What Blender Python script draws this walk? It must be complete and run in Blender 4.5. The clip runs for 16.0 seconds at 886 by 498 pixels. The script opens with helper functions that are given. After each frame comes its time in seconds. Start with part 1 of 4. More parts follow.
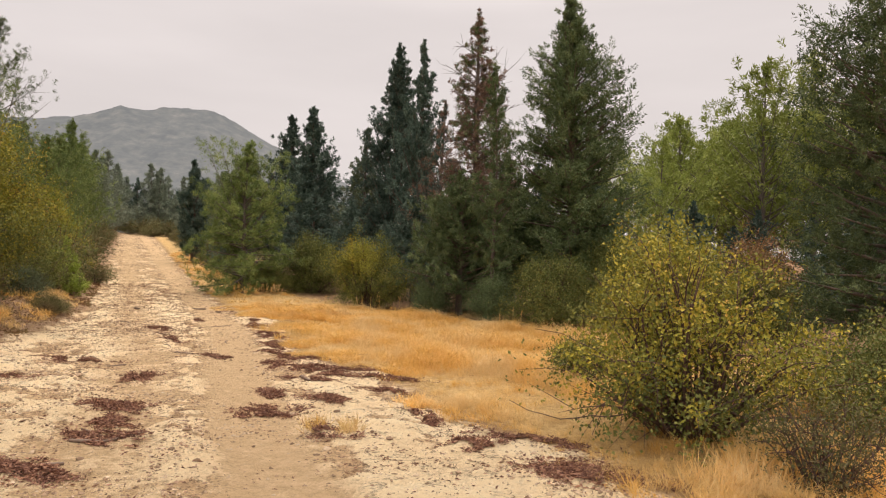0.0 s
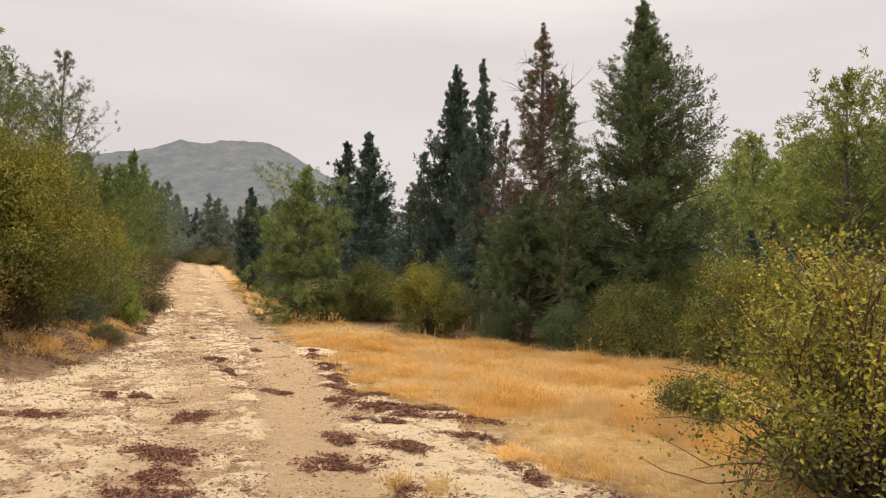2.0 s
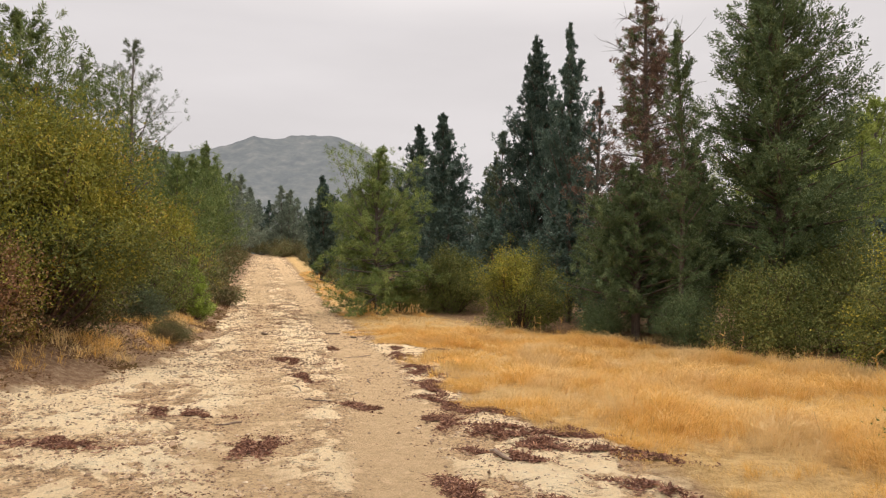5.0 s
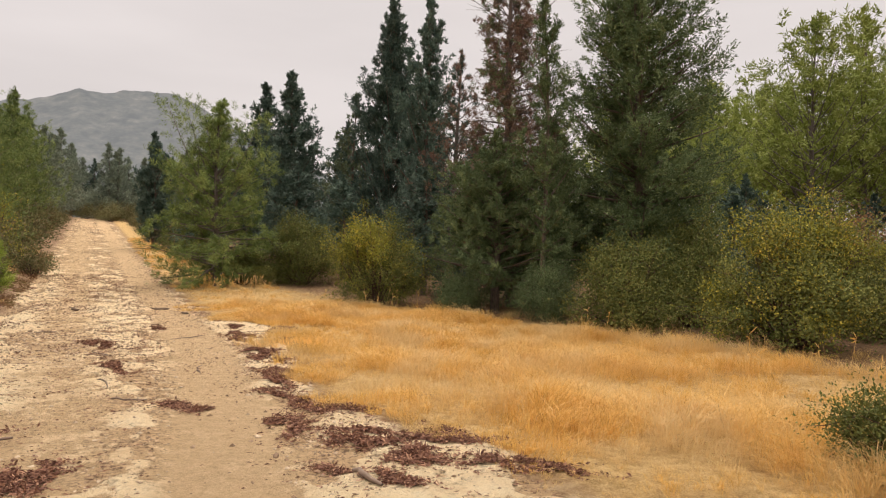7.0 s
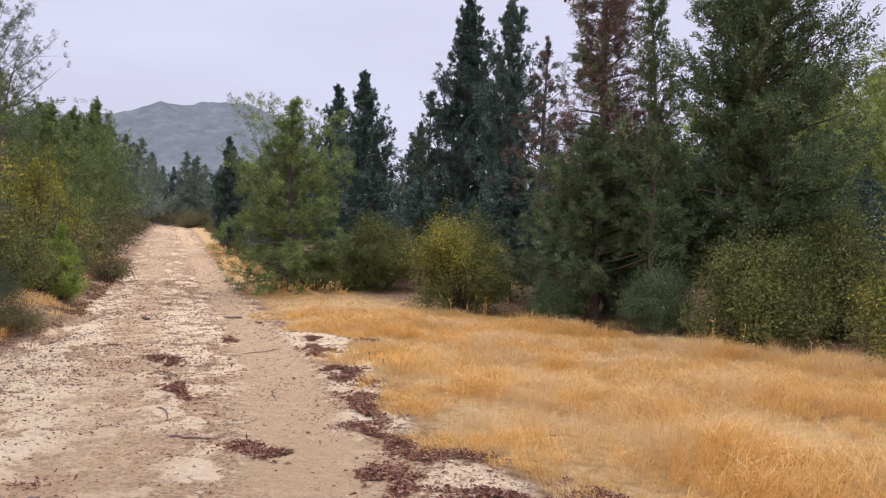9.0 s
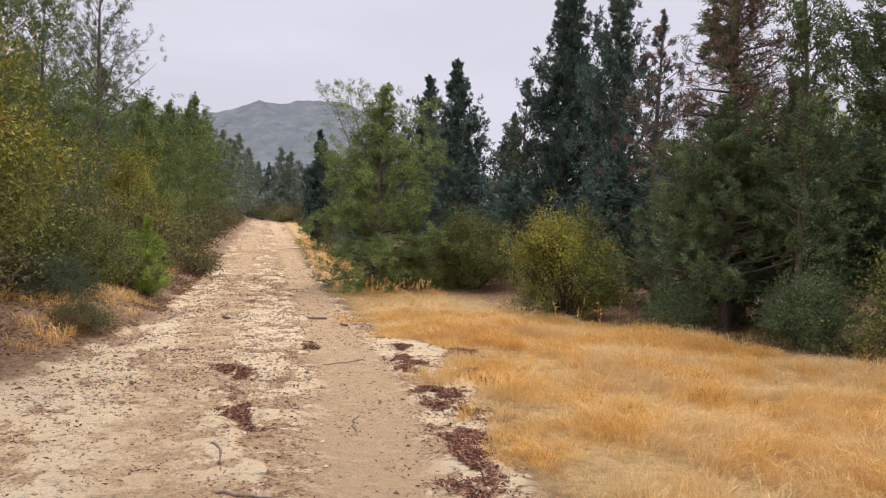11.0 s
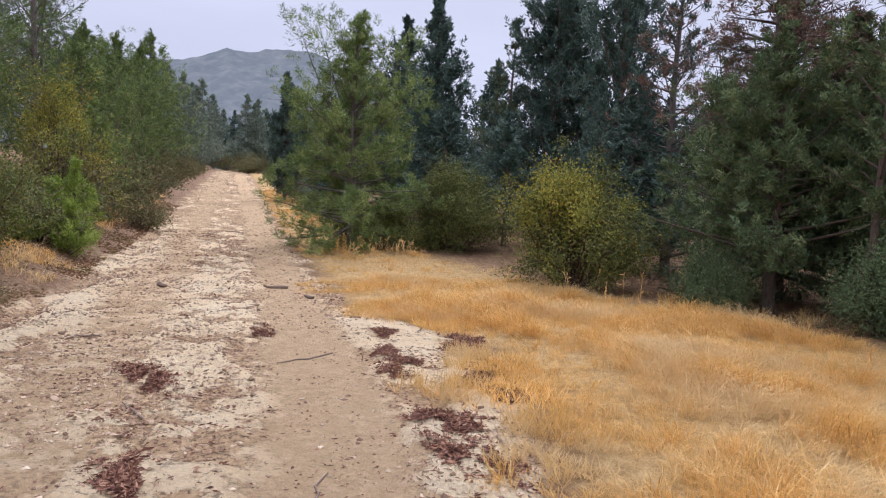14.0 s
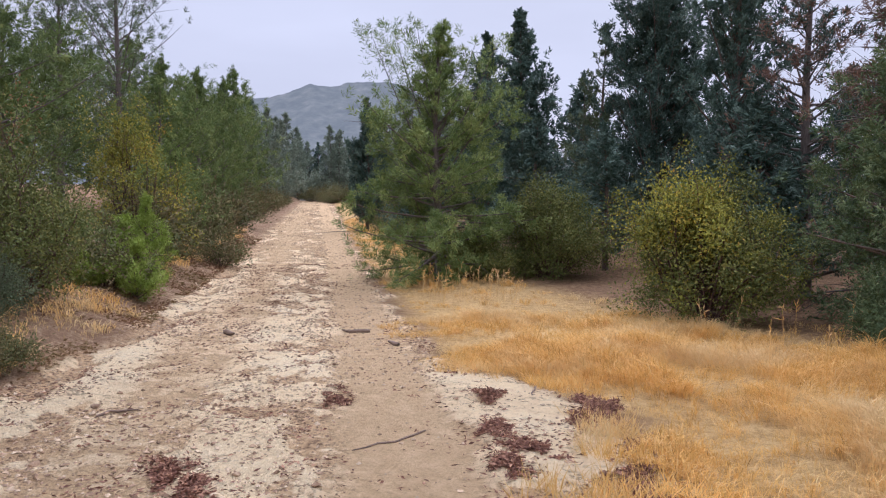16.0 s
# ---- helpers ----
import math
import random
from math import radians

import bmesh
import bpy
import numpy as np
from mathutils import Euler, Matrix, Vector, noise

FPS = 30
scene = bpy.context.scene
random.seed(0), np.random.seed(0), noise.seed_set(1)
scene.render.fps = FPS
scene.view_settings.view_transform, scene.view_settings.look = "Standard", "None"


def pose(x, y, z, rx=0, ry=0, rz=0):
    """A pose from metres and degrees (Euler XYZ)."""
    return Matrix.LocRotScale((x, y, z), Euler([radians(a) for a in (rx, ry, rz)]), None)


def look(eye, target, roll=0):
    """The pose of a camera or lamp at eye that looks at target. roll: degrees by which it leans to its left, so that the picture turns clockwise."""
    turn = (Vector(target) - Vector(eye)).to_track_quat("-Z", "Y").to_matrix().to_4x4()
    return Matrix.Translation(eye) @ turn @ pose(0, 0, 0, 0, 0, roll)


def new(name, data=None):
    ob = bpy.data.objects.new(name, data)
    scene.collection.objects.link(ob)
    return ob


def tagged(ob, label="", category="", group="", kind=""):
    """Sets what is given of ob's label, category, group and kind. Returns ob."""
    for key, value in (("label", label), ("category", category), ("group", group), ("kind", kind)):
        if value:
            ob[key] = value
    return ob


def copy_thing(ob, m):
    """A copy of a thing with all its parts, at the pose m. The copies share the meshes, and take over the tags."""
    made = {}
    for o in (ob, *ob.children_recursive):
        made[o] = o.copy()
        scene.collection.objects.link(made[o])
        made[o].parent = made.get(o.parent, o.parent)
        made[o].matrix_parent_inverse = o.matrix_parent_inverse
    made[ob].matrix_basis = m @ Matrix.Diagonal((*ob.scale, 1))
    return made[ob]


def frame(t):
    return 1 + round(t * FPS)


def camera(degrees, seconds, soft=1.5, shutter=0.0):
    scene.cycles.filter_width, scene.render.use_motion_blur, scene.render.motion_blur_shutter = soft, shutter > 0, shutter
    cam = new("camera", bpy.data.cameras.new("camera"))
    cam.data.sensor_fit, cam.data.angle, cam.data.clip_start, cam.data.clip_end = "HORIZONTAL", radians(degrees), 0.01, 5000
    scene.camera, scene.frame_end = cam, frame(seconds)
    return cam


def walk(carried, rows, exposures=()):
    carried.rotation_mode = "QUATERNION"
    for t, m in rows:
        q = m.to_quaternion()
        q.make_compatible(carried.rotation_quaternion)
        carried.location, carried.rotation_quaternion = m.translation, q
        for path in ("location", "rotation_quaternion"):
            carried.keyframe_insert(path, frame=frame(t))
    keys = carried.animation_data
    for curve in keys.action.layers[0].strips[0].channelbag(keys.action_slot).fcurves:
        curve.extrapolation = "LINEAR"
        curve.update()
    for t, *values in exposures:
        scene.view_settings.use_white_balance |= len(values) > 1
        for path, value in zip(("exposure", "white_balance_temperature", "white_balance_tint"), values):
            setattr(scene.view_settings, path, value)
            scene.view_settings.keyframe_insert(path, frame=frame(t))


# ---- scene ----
cam = camera(64.1, 16.0, 1.2)
PATH = [
    (0, (-0.11, 0.054, 1.635), (-0.127, 2.053, 1.684), 1.6),
    (0.5, (-0.222, 0.288, 1.666), (-0.284, 2.286, 1.728), 2.0),
    (1, (-0.387, 0.575, 1.656), (-0.481, 2.571, 1.731), 2.3),
    (1.5, (-0.496, 0.903, 1.601), (-0.603, 2.898, 1.687), 2.0),
    (2, (-0.572, 1.234, 1.602), (-0.734, 3.223, 1.724), 1.3),
    (2.5, (-0.726, 1.578, 1.571), (-0.987, 3.555, 1.723), 0.6),
    (3, (-0.921, 1.983, 1.581), (-1.337, 3.932, 1.752), 0.6),
    (3.2, (-0.972, 2.135, 1.58), (-1.45, 4.07, 1.752), 0.6),
    (5.3, (-1.493, 3.691, 1.572), (-1.799, 5.666, 1.655), 0.4),
    (5.5, (-1.528, 3.812, 1.582), (-1.797, 5.792, 1.664), 0.3),
    (6, (-1.616, 4.174, 1.582), (-1.77, 6.167, 1.647), 0.7),
    (6.5, (-1.63, 4.566, 1.603), (-1.662, 6.566, 1.639), 1.1),
    (7, (-1.723, 4.927, 1.581), (-1.65, 6.926, 1.592), 1.3),
    (7.5, (-1.808, 5.292, 1.597), (-1.669, 7.287, 1.594), 1.2),
    (8, (-1.862, 5.719, 1.597), (-1.718, 7.713, 1.592), 1.0),
    (8.5, (-2.056, 6.139, 1.578), (-2.004, 8.139, 1.582), 0.8),
    (9, (-2.201, 6.496, 1.558), (-2.321, 8.492, 1.576), 0.9),
    (9.5, (-2.284, 6.892, 1.569), (-2.575, 8.871, 1.586), 1.2),
    (9.7, (-2.299, 7.044, 1.559), (-2.633, 9.016, 1.574), 1.2),
    (11.8, (-2.908, 8.766, 1.596), (-3.275, 10.731, 1.567), 1.5),
    (12, (-2.975, 8.928, 1.583), (-3.329, 10.896, 1.538), 1.8),
    (12.5, (-3.114, 9.413, 1.569), (-3.431, 11.386, 1.492), 2.3),
    (13, (-3.224, 9.792, 1.58), (-3.492, 11.771, 1.472), 2.7),
    (13.5, (-3.317, 10.199, 1.558), (-3.567, 12.179, 1.435), 2.8),
    (14, (-3.394, 10.611, 1.576), (-3.672, 12.588, 1.456), 2.6),
    (14.5, (-3.492, 11.062, 1.601), (-3.842, 13.028, 1.494), 2.1),
    (15, (-3.538, 11.406, 1.582), (-3.957, 13.36, 1.49), 1.5),
    (15.5, (-3.704, 11.847, 1.582), (-4.179, 13.788, 1.509), 0.8),
    (16, (-3.936, 12.297, 1.609), (-4.447, 14.23, 1.548), 0.2),
]
EXPOSURES = [(0.0, 0.0, 6950, 15), (3.0, 0.0, 6750, 13), (5.5, 0.0, 6650, 12), (7.0, 0.0, 6900, 14), (7.7, 0.0, 5600, 23), (9.5, 0.0, 5600, 21),
             (12.0, 0.0, 6150, 16), (12.5, 0.0, 6150, 17), (13.2, 0.0, 5450, 19), (16.0, 0.0, 5350, 19)]
walk(cam, [(t, look(eye, target, roll)) for t, eye, target, roll in PATH], EXPOSURES)


# ---- sky and sun: bright overcast, brightest overhead ----
world = bpy.data.worlds.new("overcast_sky")
scene.world = world
world.use_nodes = True
wn, wl = world.node_tree.nodes, world.node_tree.links
wn.clear()
w_out = wn.new("ShaderNodeOutputWorld")
w_bg = wn.new("ShaderNodeBackground")
w_sky = wn.new("ShaderNodeTexSky")
w_sky.sky_type = "NISHITA"
w_sky.sun_disc = False
w_sky.sun_elevation, w_sky.sun_rotation = radians(48), radians(10)
w_sky.dust_density = 4.0
w_dim = wn.new("ShaderNodeVectorMath")
w_dim.operation = "SCALE"
w_dim.inputs[3].default_value = 0.05
wl.new(w_sky.outputs[0], w_dim.inputs[0])
w_co = wn.new("ShaderNodeTexCoord")
w_sep = wn.new("ShaderNodeSeparateXYZ")
wl.new(w_co.outputs["Generated"], w_sep.inputs[0])
w_map = wn.new("ShaderNodeMapping")
w_map.inputs["Scale"].default_value = (1.0, 1.0, 4.5)
wl.new(w_co.outputs["Generated"], w_map.inputs[0])
w_noise = wn.new("ShaderNodeTexNoise")
w_noise.inputs["Scale"].default_value = 1.6
w_noise.inputs["Detail"].default_value = 5
wl.new(w_map.outputs[0], w_noise.inputs["Vector"])
w_ramp = wn.new("ShaderNodeValToRGB")
w_ramp.color_ramp.elements[0].color = (0.66, 0.64, 0.645, 1)
w_ramp.color_ramp.elements[1].color = (2.7, 2.58, 2.45, 1)
for at, col in ((0.34, (0.76, 0.74, 0.75, 1)), (0.55, (1.2, 1.16, 1.13, 1))):
    w_ramp.color_ramp.elements.new(at).color = col
wl.new(w_sep.outputs[2], w_ramp.inputs[0])
w_cl = wn.new("ShaderNodeMapRange")
w_cl.inputs["From Min"].default_value, w_cl.inputs["From Max"].default_value = 0.3, 0.7
w_cl.inputs["To Min"].default_value, w_cl.inputs["To Max"].default_value = 0.92, 1.08
wl.new(w_noise.outputs[0], w_cl.inputs[0])
w_mul = wn.new("ShaderNodeVectorMath")
w_mul.operation = "SCALE"
wl.new(w_ramp.outputs[0], w_mul.inputs[0])
wl.new(w_cl.outputs[0], w_mul.inputs[3])
w_mix = wn.new("ShaderNodeMix")
w_mix.data_type = "RGBA"
w_mix.inputs[0].default_value = 0.04
wl.new(w_mul.outputs[0], w_mix.inputs[6])
wl.new(w_dim.outputs[0], w_mix.inputs[7])
wl.new(w_mix.outputs[2], w_bg.inputs[0])
wl.new(w_bg.outputs[0], w_out.inputs[0])

sun = new("sun", bpy.data.lights.new("sun", "SUN"))
sun.data.energy, sun.data.angle, sun.data.color = 1.5, radians(25), (1.0, 0.95, 0.87)
sun.matrix_world = look((0, 0, 60), (-8, -46, 10))


# ---- materials ----
def material(name, rough=0.8, spec=0.2):
    mat = bpy.data.materials.new(name)
    mat.use_nodes = True
    nt = mat.node_tree
    bsdf = nt.nodes["Principled BSDF"]
    bsdf.inputs["Roughness"].default_value = rough
    bsdf.inputs["Specular IOR Level"].default_value = spec
    return mat, nt, bsdf


def ramp(nt, source, stops):
    r = nt.nodes.new("ShaderNodeValToRGB")
    r.color_ramp.elements[0].position, r.color_ramp.elements[0].color = stops[0][0], (*stops[0][1], 1)
    r.color_ramp.elements[1].position, r.color_ramp.elements[1].color = stops[-1][0], (*stops[-1][1], 1)
    for at, col in stops[1:-1]:
        e = r.color_ramp.elements.new(at)
        e.color = (*col, 1)
    nt.links.new(source, r.inputs[0])
    return r.outputs[0]


def noise_tex(nt, scale, detail=5, rough=0.6, stretch=None):
    co = nt.nodes.new("ShaderNodeTexCoord")
    n = nt.nodes.new("ShaderNodeTexNoise")
    n.inputs["Scale"].default_value, n.inputs["Detail"].default_value, n.inputs["Roughness"].default_value = scale, detail, rough
    if stretch:
        m = nt.nodes.new("ShaderNodeMapping")
        m.inputs["Scale"].default_value = stretch
        nt.links.new(co.outputs["Object"], m.inputs[0])
        nt.links.new(m.outputs[0], n.inputs["Vector"])
    else:
        nt.links.new(co.outputs["Object"], n.inputs["Vector"])
    return n.outputs[0]


def mixed(nt, fac, a, b, mode="MIX"):
    m = nt.nodes.new("ShaderNodeMix")
    m.data_type, m.blend_type = "RGBA", mode
    for socket, value in ((m.inputs[0], fac), (m.inputs[6], a), (m.inputs[7], b)):
        if isinstance(value, (int, float)):
            socket.default_value = value
        elif isinstance(value, tuple):
            socket.default_value = (*value, 1)
        else:
            nt.links.new(value, socket)
    return m.outputs[2]


def calc(nt, op, a, b=0.0, clamp=False):
    m = nt.nodes.new("ShaderNodeMath")
    m.operation, m.use_clamp = op, clamp
    for socket, value in ((m.inputs[0], a), (m.inputs[1], b)):
        if isinstance(value, (int, float)):
            socket.default_value = value
        else:
            nt.links.new(value, socket)
    return m.outputs[0]


def bump(nt, bsdf, height, strength=0.5, distance=0.02):
    b = nt.nodes.new("ShaderNodeBump")
    b.inputs["Strength"].default_value, b.inputs["Distance"].default_value = strength, distance
    nt.links.new(height, b.inputs["Height"])
    nt.links.new(b.outputs[0], bsdf.inputs["Normal"])


def leaf_material(name, stops, patch, patch_scale=1.3, translucent=0.14, rough=0.65, patch_at=(0.45, 0.7), spec=0.15, by_spray=0.6):
    """Leaves: each takes its own tone, and whole sprays drift towards another one."""
    mat, nt, bsdf = material(name, rough, spec)
    geo = nt.nodes.new("ShaderNodeNewGeometry")
    spray = nt.nodes.new("ShaderNodeAttribute")
    spray.attribute_name = "spray"
    own = calc(nt, "MULTIPLY", geo.outputs["Random Per Island"], 1.0 - by_spray)
    tone = ramp(nt, calc(nt, "ADD", own, calc(nt, "MULTIPLY", spray.outputs["Fac"], by_spray)), stops)
    drift = nt.nodes.new("ShaderNodeMapRange")
    drift.inputs[1].default_value, drift.inputs[2].default_value = patch_at
    nt.links.new(noise_tex(nt, patch_scale, 3), drift.inputs[0])
    col = mixed(nt, calc(nt, "MULTIPLY", drift.outputs[0], 0.75), tone, patch)
    info = nt.nodes.new("ShaderNodeObjectInfo")
    vary = nt.nodes.new("ShaderNodeMapRange")
    vary.inputs[3].default_value, vary.inputs[4].default_value = 0.8, 1.2
    nt.links.new(info.outputs["Random"], vary.inputs[0])
    hsv = nt.nodes.new("ShaderNodeHueSaturation")
    nt.links.new(vary.outputs[0], hsv.inputs["Value"])
    nt.links.new(col, hsv.inputs["Color"])
    col = hsv.outputs[0]
    nt.links.new(col, bsdf.inputs["Base Color"])
    tr = nt.nodes.new("ShaderNodeBsdfTranslucent")
    nt.links.new(col, tr.inputs[0])
    mx = nt.nodes.new("ShaderNodeMixShader")
    mx.inputs[0].default_value = translucent
    nt.links.new(bsdf.outputs[0], mx.inputs[1])
    nt.links.new(tr.outputs[0], mx.inputs[2])
    nt.links.new(mx.outputs[0], nt.nodes["Material Output"].inputs[0])
    return mat


def plain_material(name, stops, scale, rough=0.85, bump_scale=40, bump_strength=0.5, stretch=None, random_tone=0.0):
    mat, nt, bsdf = material(name, rough, 0.2)
    col = ramp(nt, noise_tex(nt, scale, 6, 0.65, stretch), stops)
    if random_tone:
        info = nt.nodes.new("ShaderNodeObjectInfo")
        geo = nt.nodes.new("ShaderNodeNewGeometry")
        both = calc(nt, "FRACT", calc(nt, "ADD", info.outputs["Random"], geo.outputs["Random Per Island"]))
        col = mixed(nt, random_tone, col, ramp(nt, both, stops))
    nt.links.new(col, bsdf.inputs["Base Color"])
    bump(nt, bsdf, noise_tex(nt, bump_scale, 5, 0.7, stretch), bump_strength, 0.01)
    return mat


JUNIPER = leaf_material("juniper_leaf", [(0, (0.0499, 0.0768, 0.0333)), (0.6, (0.139, 0.186, 0.0798)), (1, (0.255, 0.299, 0.135))], (0.0665, 0.0991, 0.0465), 2.4)
CYPRESS = leaf_material("cypress_leaf", [(0, (0.0413, 0.072, 0.0519)), (0.6, (0.104, 0.152, 0.12)), (1, (0.218, 0.28, 0.225))], (0.0495, 0.082, 0.0655), 2.2)
PINE = leaf_material("pine_needle", [(0, (0.0791, 0.115, 0.0343)), (0.6, (0.187, 0.24, 0.0733)), (1, (0.336, 0.37, 0.127))], (0.104, 0.15, 0.0489), 2.0)
BRIGHT_PINE = leaf_material("bright_pine_needle", [(0, (0.155, 0.198, 0.0405)), (0.6, (0.298, 0.347, 0.081)), (1, (0.443, 0.465, 0.144))], (0.185, 0.228, 0.054), 1.6)
# haze before the far pines is put into these paler, greyer needle colours
FAR_PINE = leaf_material("hazed_needle", [(0, (0.13, 0.165, 0.125)), (0.6, (0.21, 0.25, 0.18)), (1, (0.3, 0.33, 0.25))], (0.16, 0.195, 0.15), 1.0)
LIME = leaf_material("lime_needle", [(0, (0.16, 0.23, 0.035)), (0.6, (0.28, 0.36, 0.06)), (1, (0.4, 0.46, 0.12))], (0.22, 0.3, 0.05), 2.5)
SHRUB = leaf_material("shrub_leaf", [(0, (0.0649, 0.0838, 0.0234)), (0.5, (0.162, 0.179, 0.0506)), (0.85, (0.252, 0.246, 0.0701)), (1, (0.341, 0.294, 0.0853))], (0.0894, 0.108, 0.035), 2.4)
ROSE = leaf_material("rose_leaf", [(0, (0.133, 0.14, 0.029)), (0.45, (0.324, 0.316, 0.0508)), (0.8, (0.62, 0.497, 0.0799)), (1, (0.62, 0.376, 0.0944))], (0.176, 0.181, 0.0436), 2.0)
YELLOW = leaf_material("yellowing_leaf", [(0, (0.164, 0.176, 0.0327)), (0.5, (0.316, 0.309, 0.0491)), (0.85, (0.504, 0.409, 0.0653)), (1, (0.528, 0.243, 0.0762))], (0.153, 0.166, 0.0382), 1.8)
RUSSET = leaf_material("russet_leaf", [(0, (0.16, 0.08, 0.04)), (0.6, (0.28, 0.15, 0.08)), (1, (0.36, 0.24, 0.1))], (0.2, 0.17, 0.06), 1.5)
HEATH = leaf_material("heath_leaf", [(0, (0.09, 0.11, 0.04)), (0.6, (0.17, 0.17, 0.07)), (1, (0.26, 0.2, 0.11))], (0.2, 0.12, 0.07), 0.9)
SPARSE = leaf_material("grey_needle", [(0, (0.09, 0.12, 0.063)), (0.6, (0.153, 0.19, 0.099)), (1, (0.225, 0.26, 0.144))], (0.126, 0.14, 0.09))
DEADLEAF = leaf_material("dead_needle", [(0, (0.135, 0.0862, 0.0633)), (0.7, (0.23, 0.144, 0.103)), (1, (0.324, 0.218, 0.149))], (0.162, 0.0978, 0.0747))
GRASS = leaf_material("dry_grass", [(0, (0.32, 0.18, 0.055)), (0.3, (0.72, 0.43, 0.115)), (0.65, (0.9, 0.57, 0.18)), (1, (0.94, 0.74, 0.38))], (0.8, 0.62, 0.34), 0.75, 0.35, 0.6, (0.45, 0.62), by_spray=0.5)
BARK = plain_material("bark", [(0.3, (0.07, 0.05, 0.04)), (0.7, (0.2, 0.15, 0.12))], 9, stretch=(6, 6, 1))
GREY_BARK = plain_material("grey_bark", [(0.3, (0.085, 0.066, 0.056)), (0.7, (0.2, 0.165, 0.145))], 9, stretch=(6, 6, 1))
STEM = plain_material("stem", [(0.3, (0.06, 0.035, 0.03)), (0.7, (0.16, 0.10, 0.08))], 15)
STONE = plain_material("stone", [(0.2, (0.12, 0.07, 0.045)), (0.5, (0.4, 0.265, 0.165)), (0.85, (0.74, 0.585, 0.41))], 14, random_tone=0.6)
LITTER = plain_material("bark_litter", [(0.2, (0.111, 0.0525, 0.0384)), (0.6, (0.26, 0.125, 0.0816)), (0.9, (0.52, 0.3, 0.186))], 20, random_tone=0.7)
WOOD = plain_material("weathered_stick", [(0.2, (0.13, 0.085, 0.06)), (0.8, (0.3, 0.22, 0.17))], 20)


# ---- plan: s runs up the road, d across it to the right ----
UX, UY = -0.42, 0.9075


def to_sd(x, y):
    return UX * x + UY * y, UY * x - UX * y


def to_xy(s, d):
    return UX * s + UY * d, UY * s - UX * d


def left_edge(s):
    return np.interp(s, [-30, 5, 14, 16.3, 23, 93], [-4.2, -3.7, -2.9, -2.0, -1.1, -0.5])


def right_edge(s):
    return np.interp(s, [-30, 5, 7.3, 10.2, 12, 13.6, 15, 16.7, 18.2, 19.5, 21, 30, 93],
                     [3.8, 3.6, 3.35, 3.4, 2.85, 2.75, 3.4, 3.8, 4.1, 3.5, 3.0, 3.0, 3.3])


def track_right(s):
    return np.interp(s, [-5, 7.4, 12.8, 17, 22, 90], [0.7, 1.12, 1.8, 2.2, 2.3, 2.2])


def track_left(s):
    return np.interp(s, [-5, 6.7, 13, 20, 90], [-0.5, -0.15, 0.25, 0.2, 0.6])


def lattice(ix, iy, seed):
    h = (ix * 374761393 + iy * 668265263 + seed * 974634779) & 0x7FFFFFFF
    h = ((h ^ (h >> 13)) * 1274126177) & 0x7FFFFFFF
    return ((h ^ (h >> 16)) & 0xFFFF) / 65535.0


def vnoise(x, y, seed=0):
    x, y = np.asarray(x, float), np.asarray(y, float)
    ix, iy = np.floor(x).astype(np.int64), np.floor(y).astype(np.int64)
    fx, fy = x - ix, y - iy
    fx, fy = fx * fx * (3 - 2 * fx), fy * fy * (3 - 2 * fy)
    a, b = lattice(ix, iy, seed), lattice(ix + 1, iy, seed)
    c, e = lattice(ix, iy + 1, seed), lattice(ix + 1, iy + 1, seed)
    return (a * (1 - fx) + b * fx) * (1 - fy) + (c * (1 - fx) + e * fx) * fy


def fbm(x, y, octaves=4, seed=0):
    total, weight = 0.0, 0.0
    for o in range(octaves):
        k = 0.55 ** o
        total = total + k * vnoise(np.asarray(x) * 2.03 ** o + 17 * o, np.asarray(y) * 2.03 ** o - 9 * o, seed + o)
        weight += k
    return total / weight


def step(a, b, v):
    t = np.clip((np.asarray(v, float) - a) / (b - a), 0, 1)
    return t * t * (3 - 2 * t)


def relief(x, y):
    """Height of the ground without its fine crust."""
    s, d = to_sd(np.asarray(x, float), np.asarray(y, float))
    rise = 0.064 * 5.0 * np.logaddexp(0, (np.minimum(s, 105) - 27) / 5.0)
    out = left_edge(s) - d + 0.35 * (fbm(s * 0.7, d * 0.7, 3, 5) - 0.5)
    bank = 0.42 * step(-0.1, 1.2, out) + 0.05 * np.clip(out - 1.2, 0, 25)
    verge = 0.10 * step(0.0, 2.0, d - right_edge(s)) * (fbm(s * 0.5, d * 0.5, 3, 8) - 0.2)
    return rise + bank * step(-12, 2, s + 10) + verge


def masks(s, d):
    """Pale crust, smooth wheel tracks, grass, forest floor."""
    wob = 0.9 * (fbm(s * 1.3, d * 1.3, 5, 21) - 0.5)
    road = step(-0.15, 0.25, d - left_edge(s) + wob) * step(-0.15, 0.2, right_edge(s) - d + wob)
    tr = np.maximum(step(0.6, 0.3, np.abs(d - track_right(s) + 0.35 * wob)), 0.6 * step(0.65, 0.2, np.abs(d - track_left(s) + wob)))
    plates = fbm(s * 1.8 + 3, d * 2.4, 6, 33) + 0.11 * step(0.5, 1.1, d - track_right(s)) + 0.03 * step(12, 6, s) - 0.17 * step(20, 42, s) - 0.1 * step(-0.9, -2.0, d) * step(16, 12, s)
    wash = step(0.38, 0.12, np.abs(d - left_edge(s) - 0.85 + 0.5 * wob)) * step(10, 14, s) * step(40, 26, s)
    fan = step(1.2, 0.6, np.hypot((s - 23.3) / 1.1, (d - 1.1) / 1.2) + wob)
    plates = plates + 0.2 * np.maximum(wash, fan)
    pale = step(0.42, 0.55, plates) * road * (1 - 0.95 * tr)
    return road, tr, pale


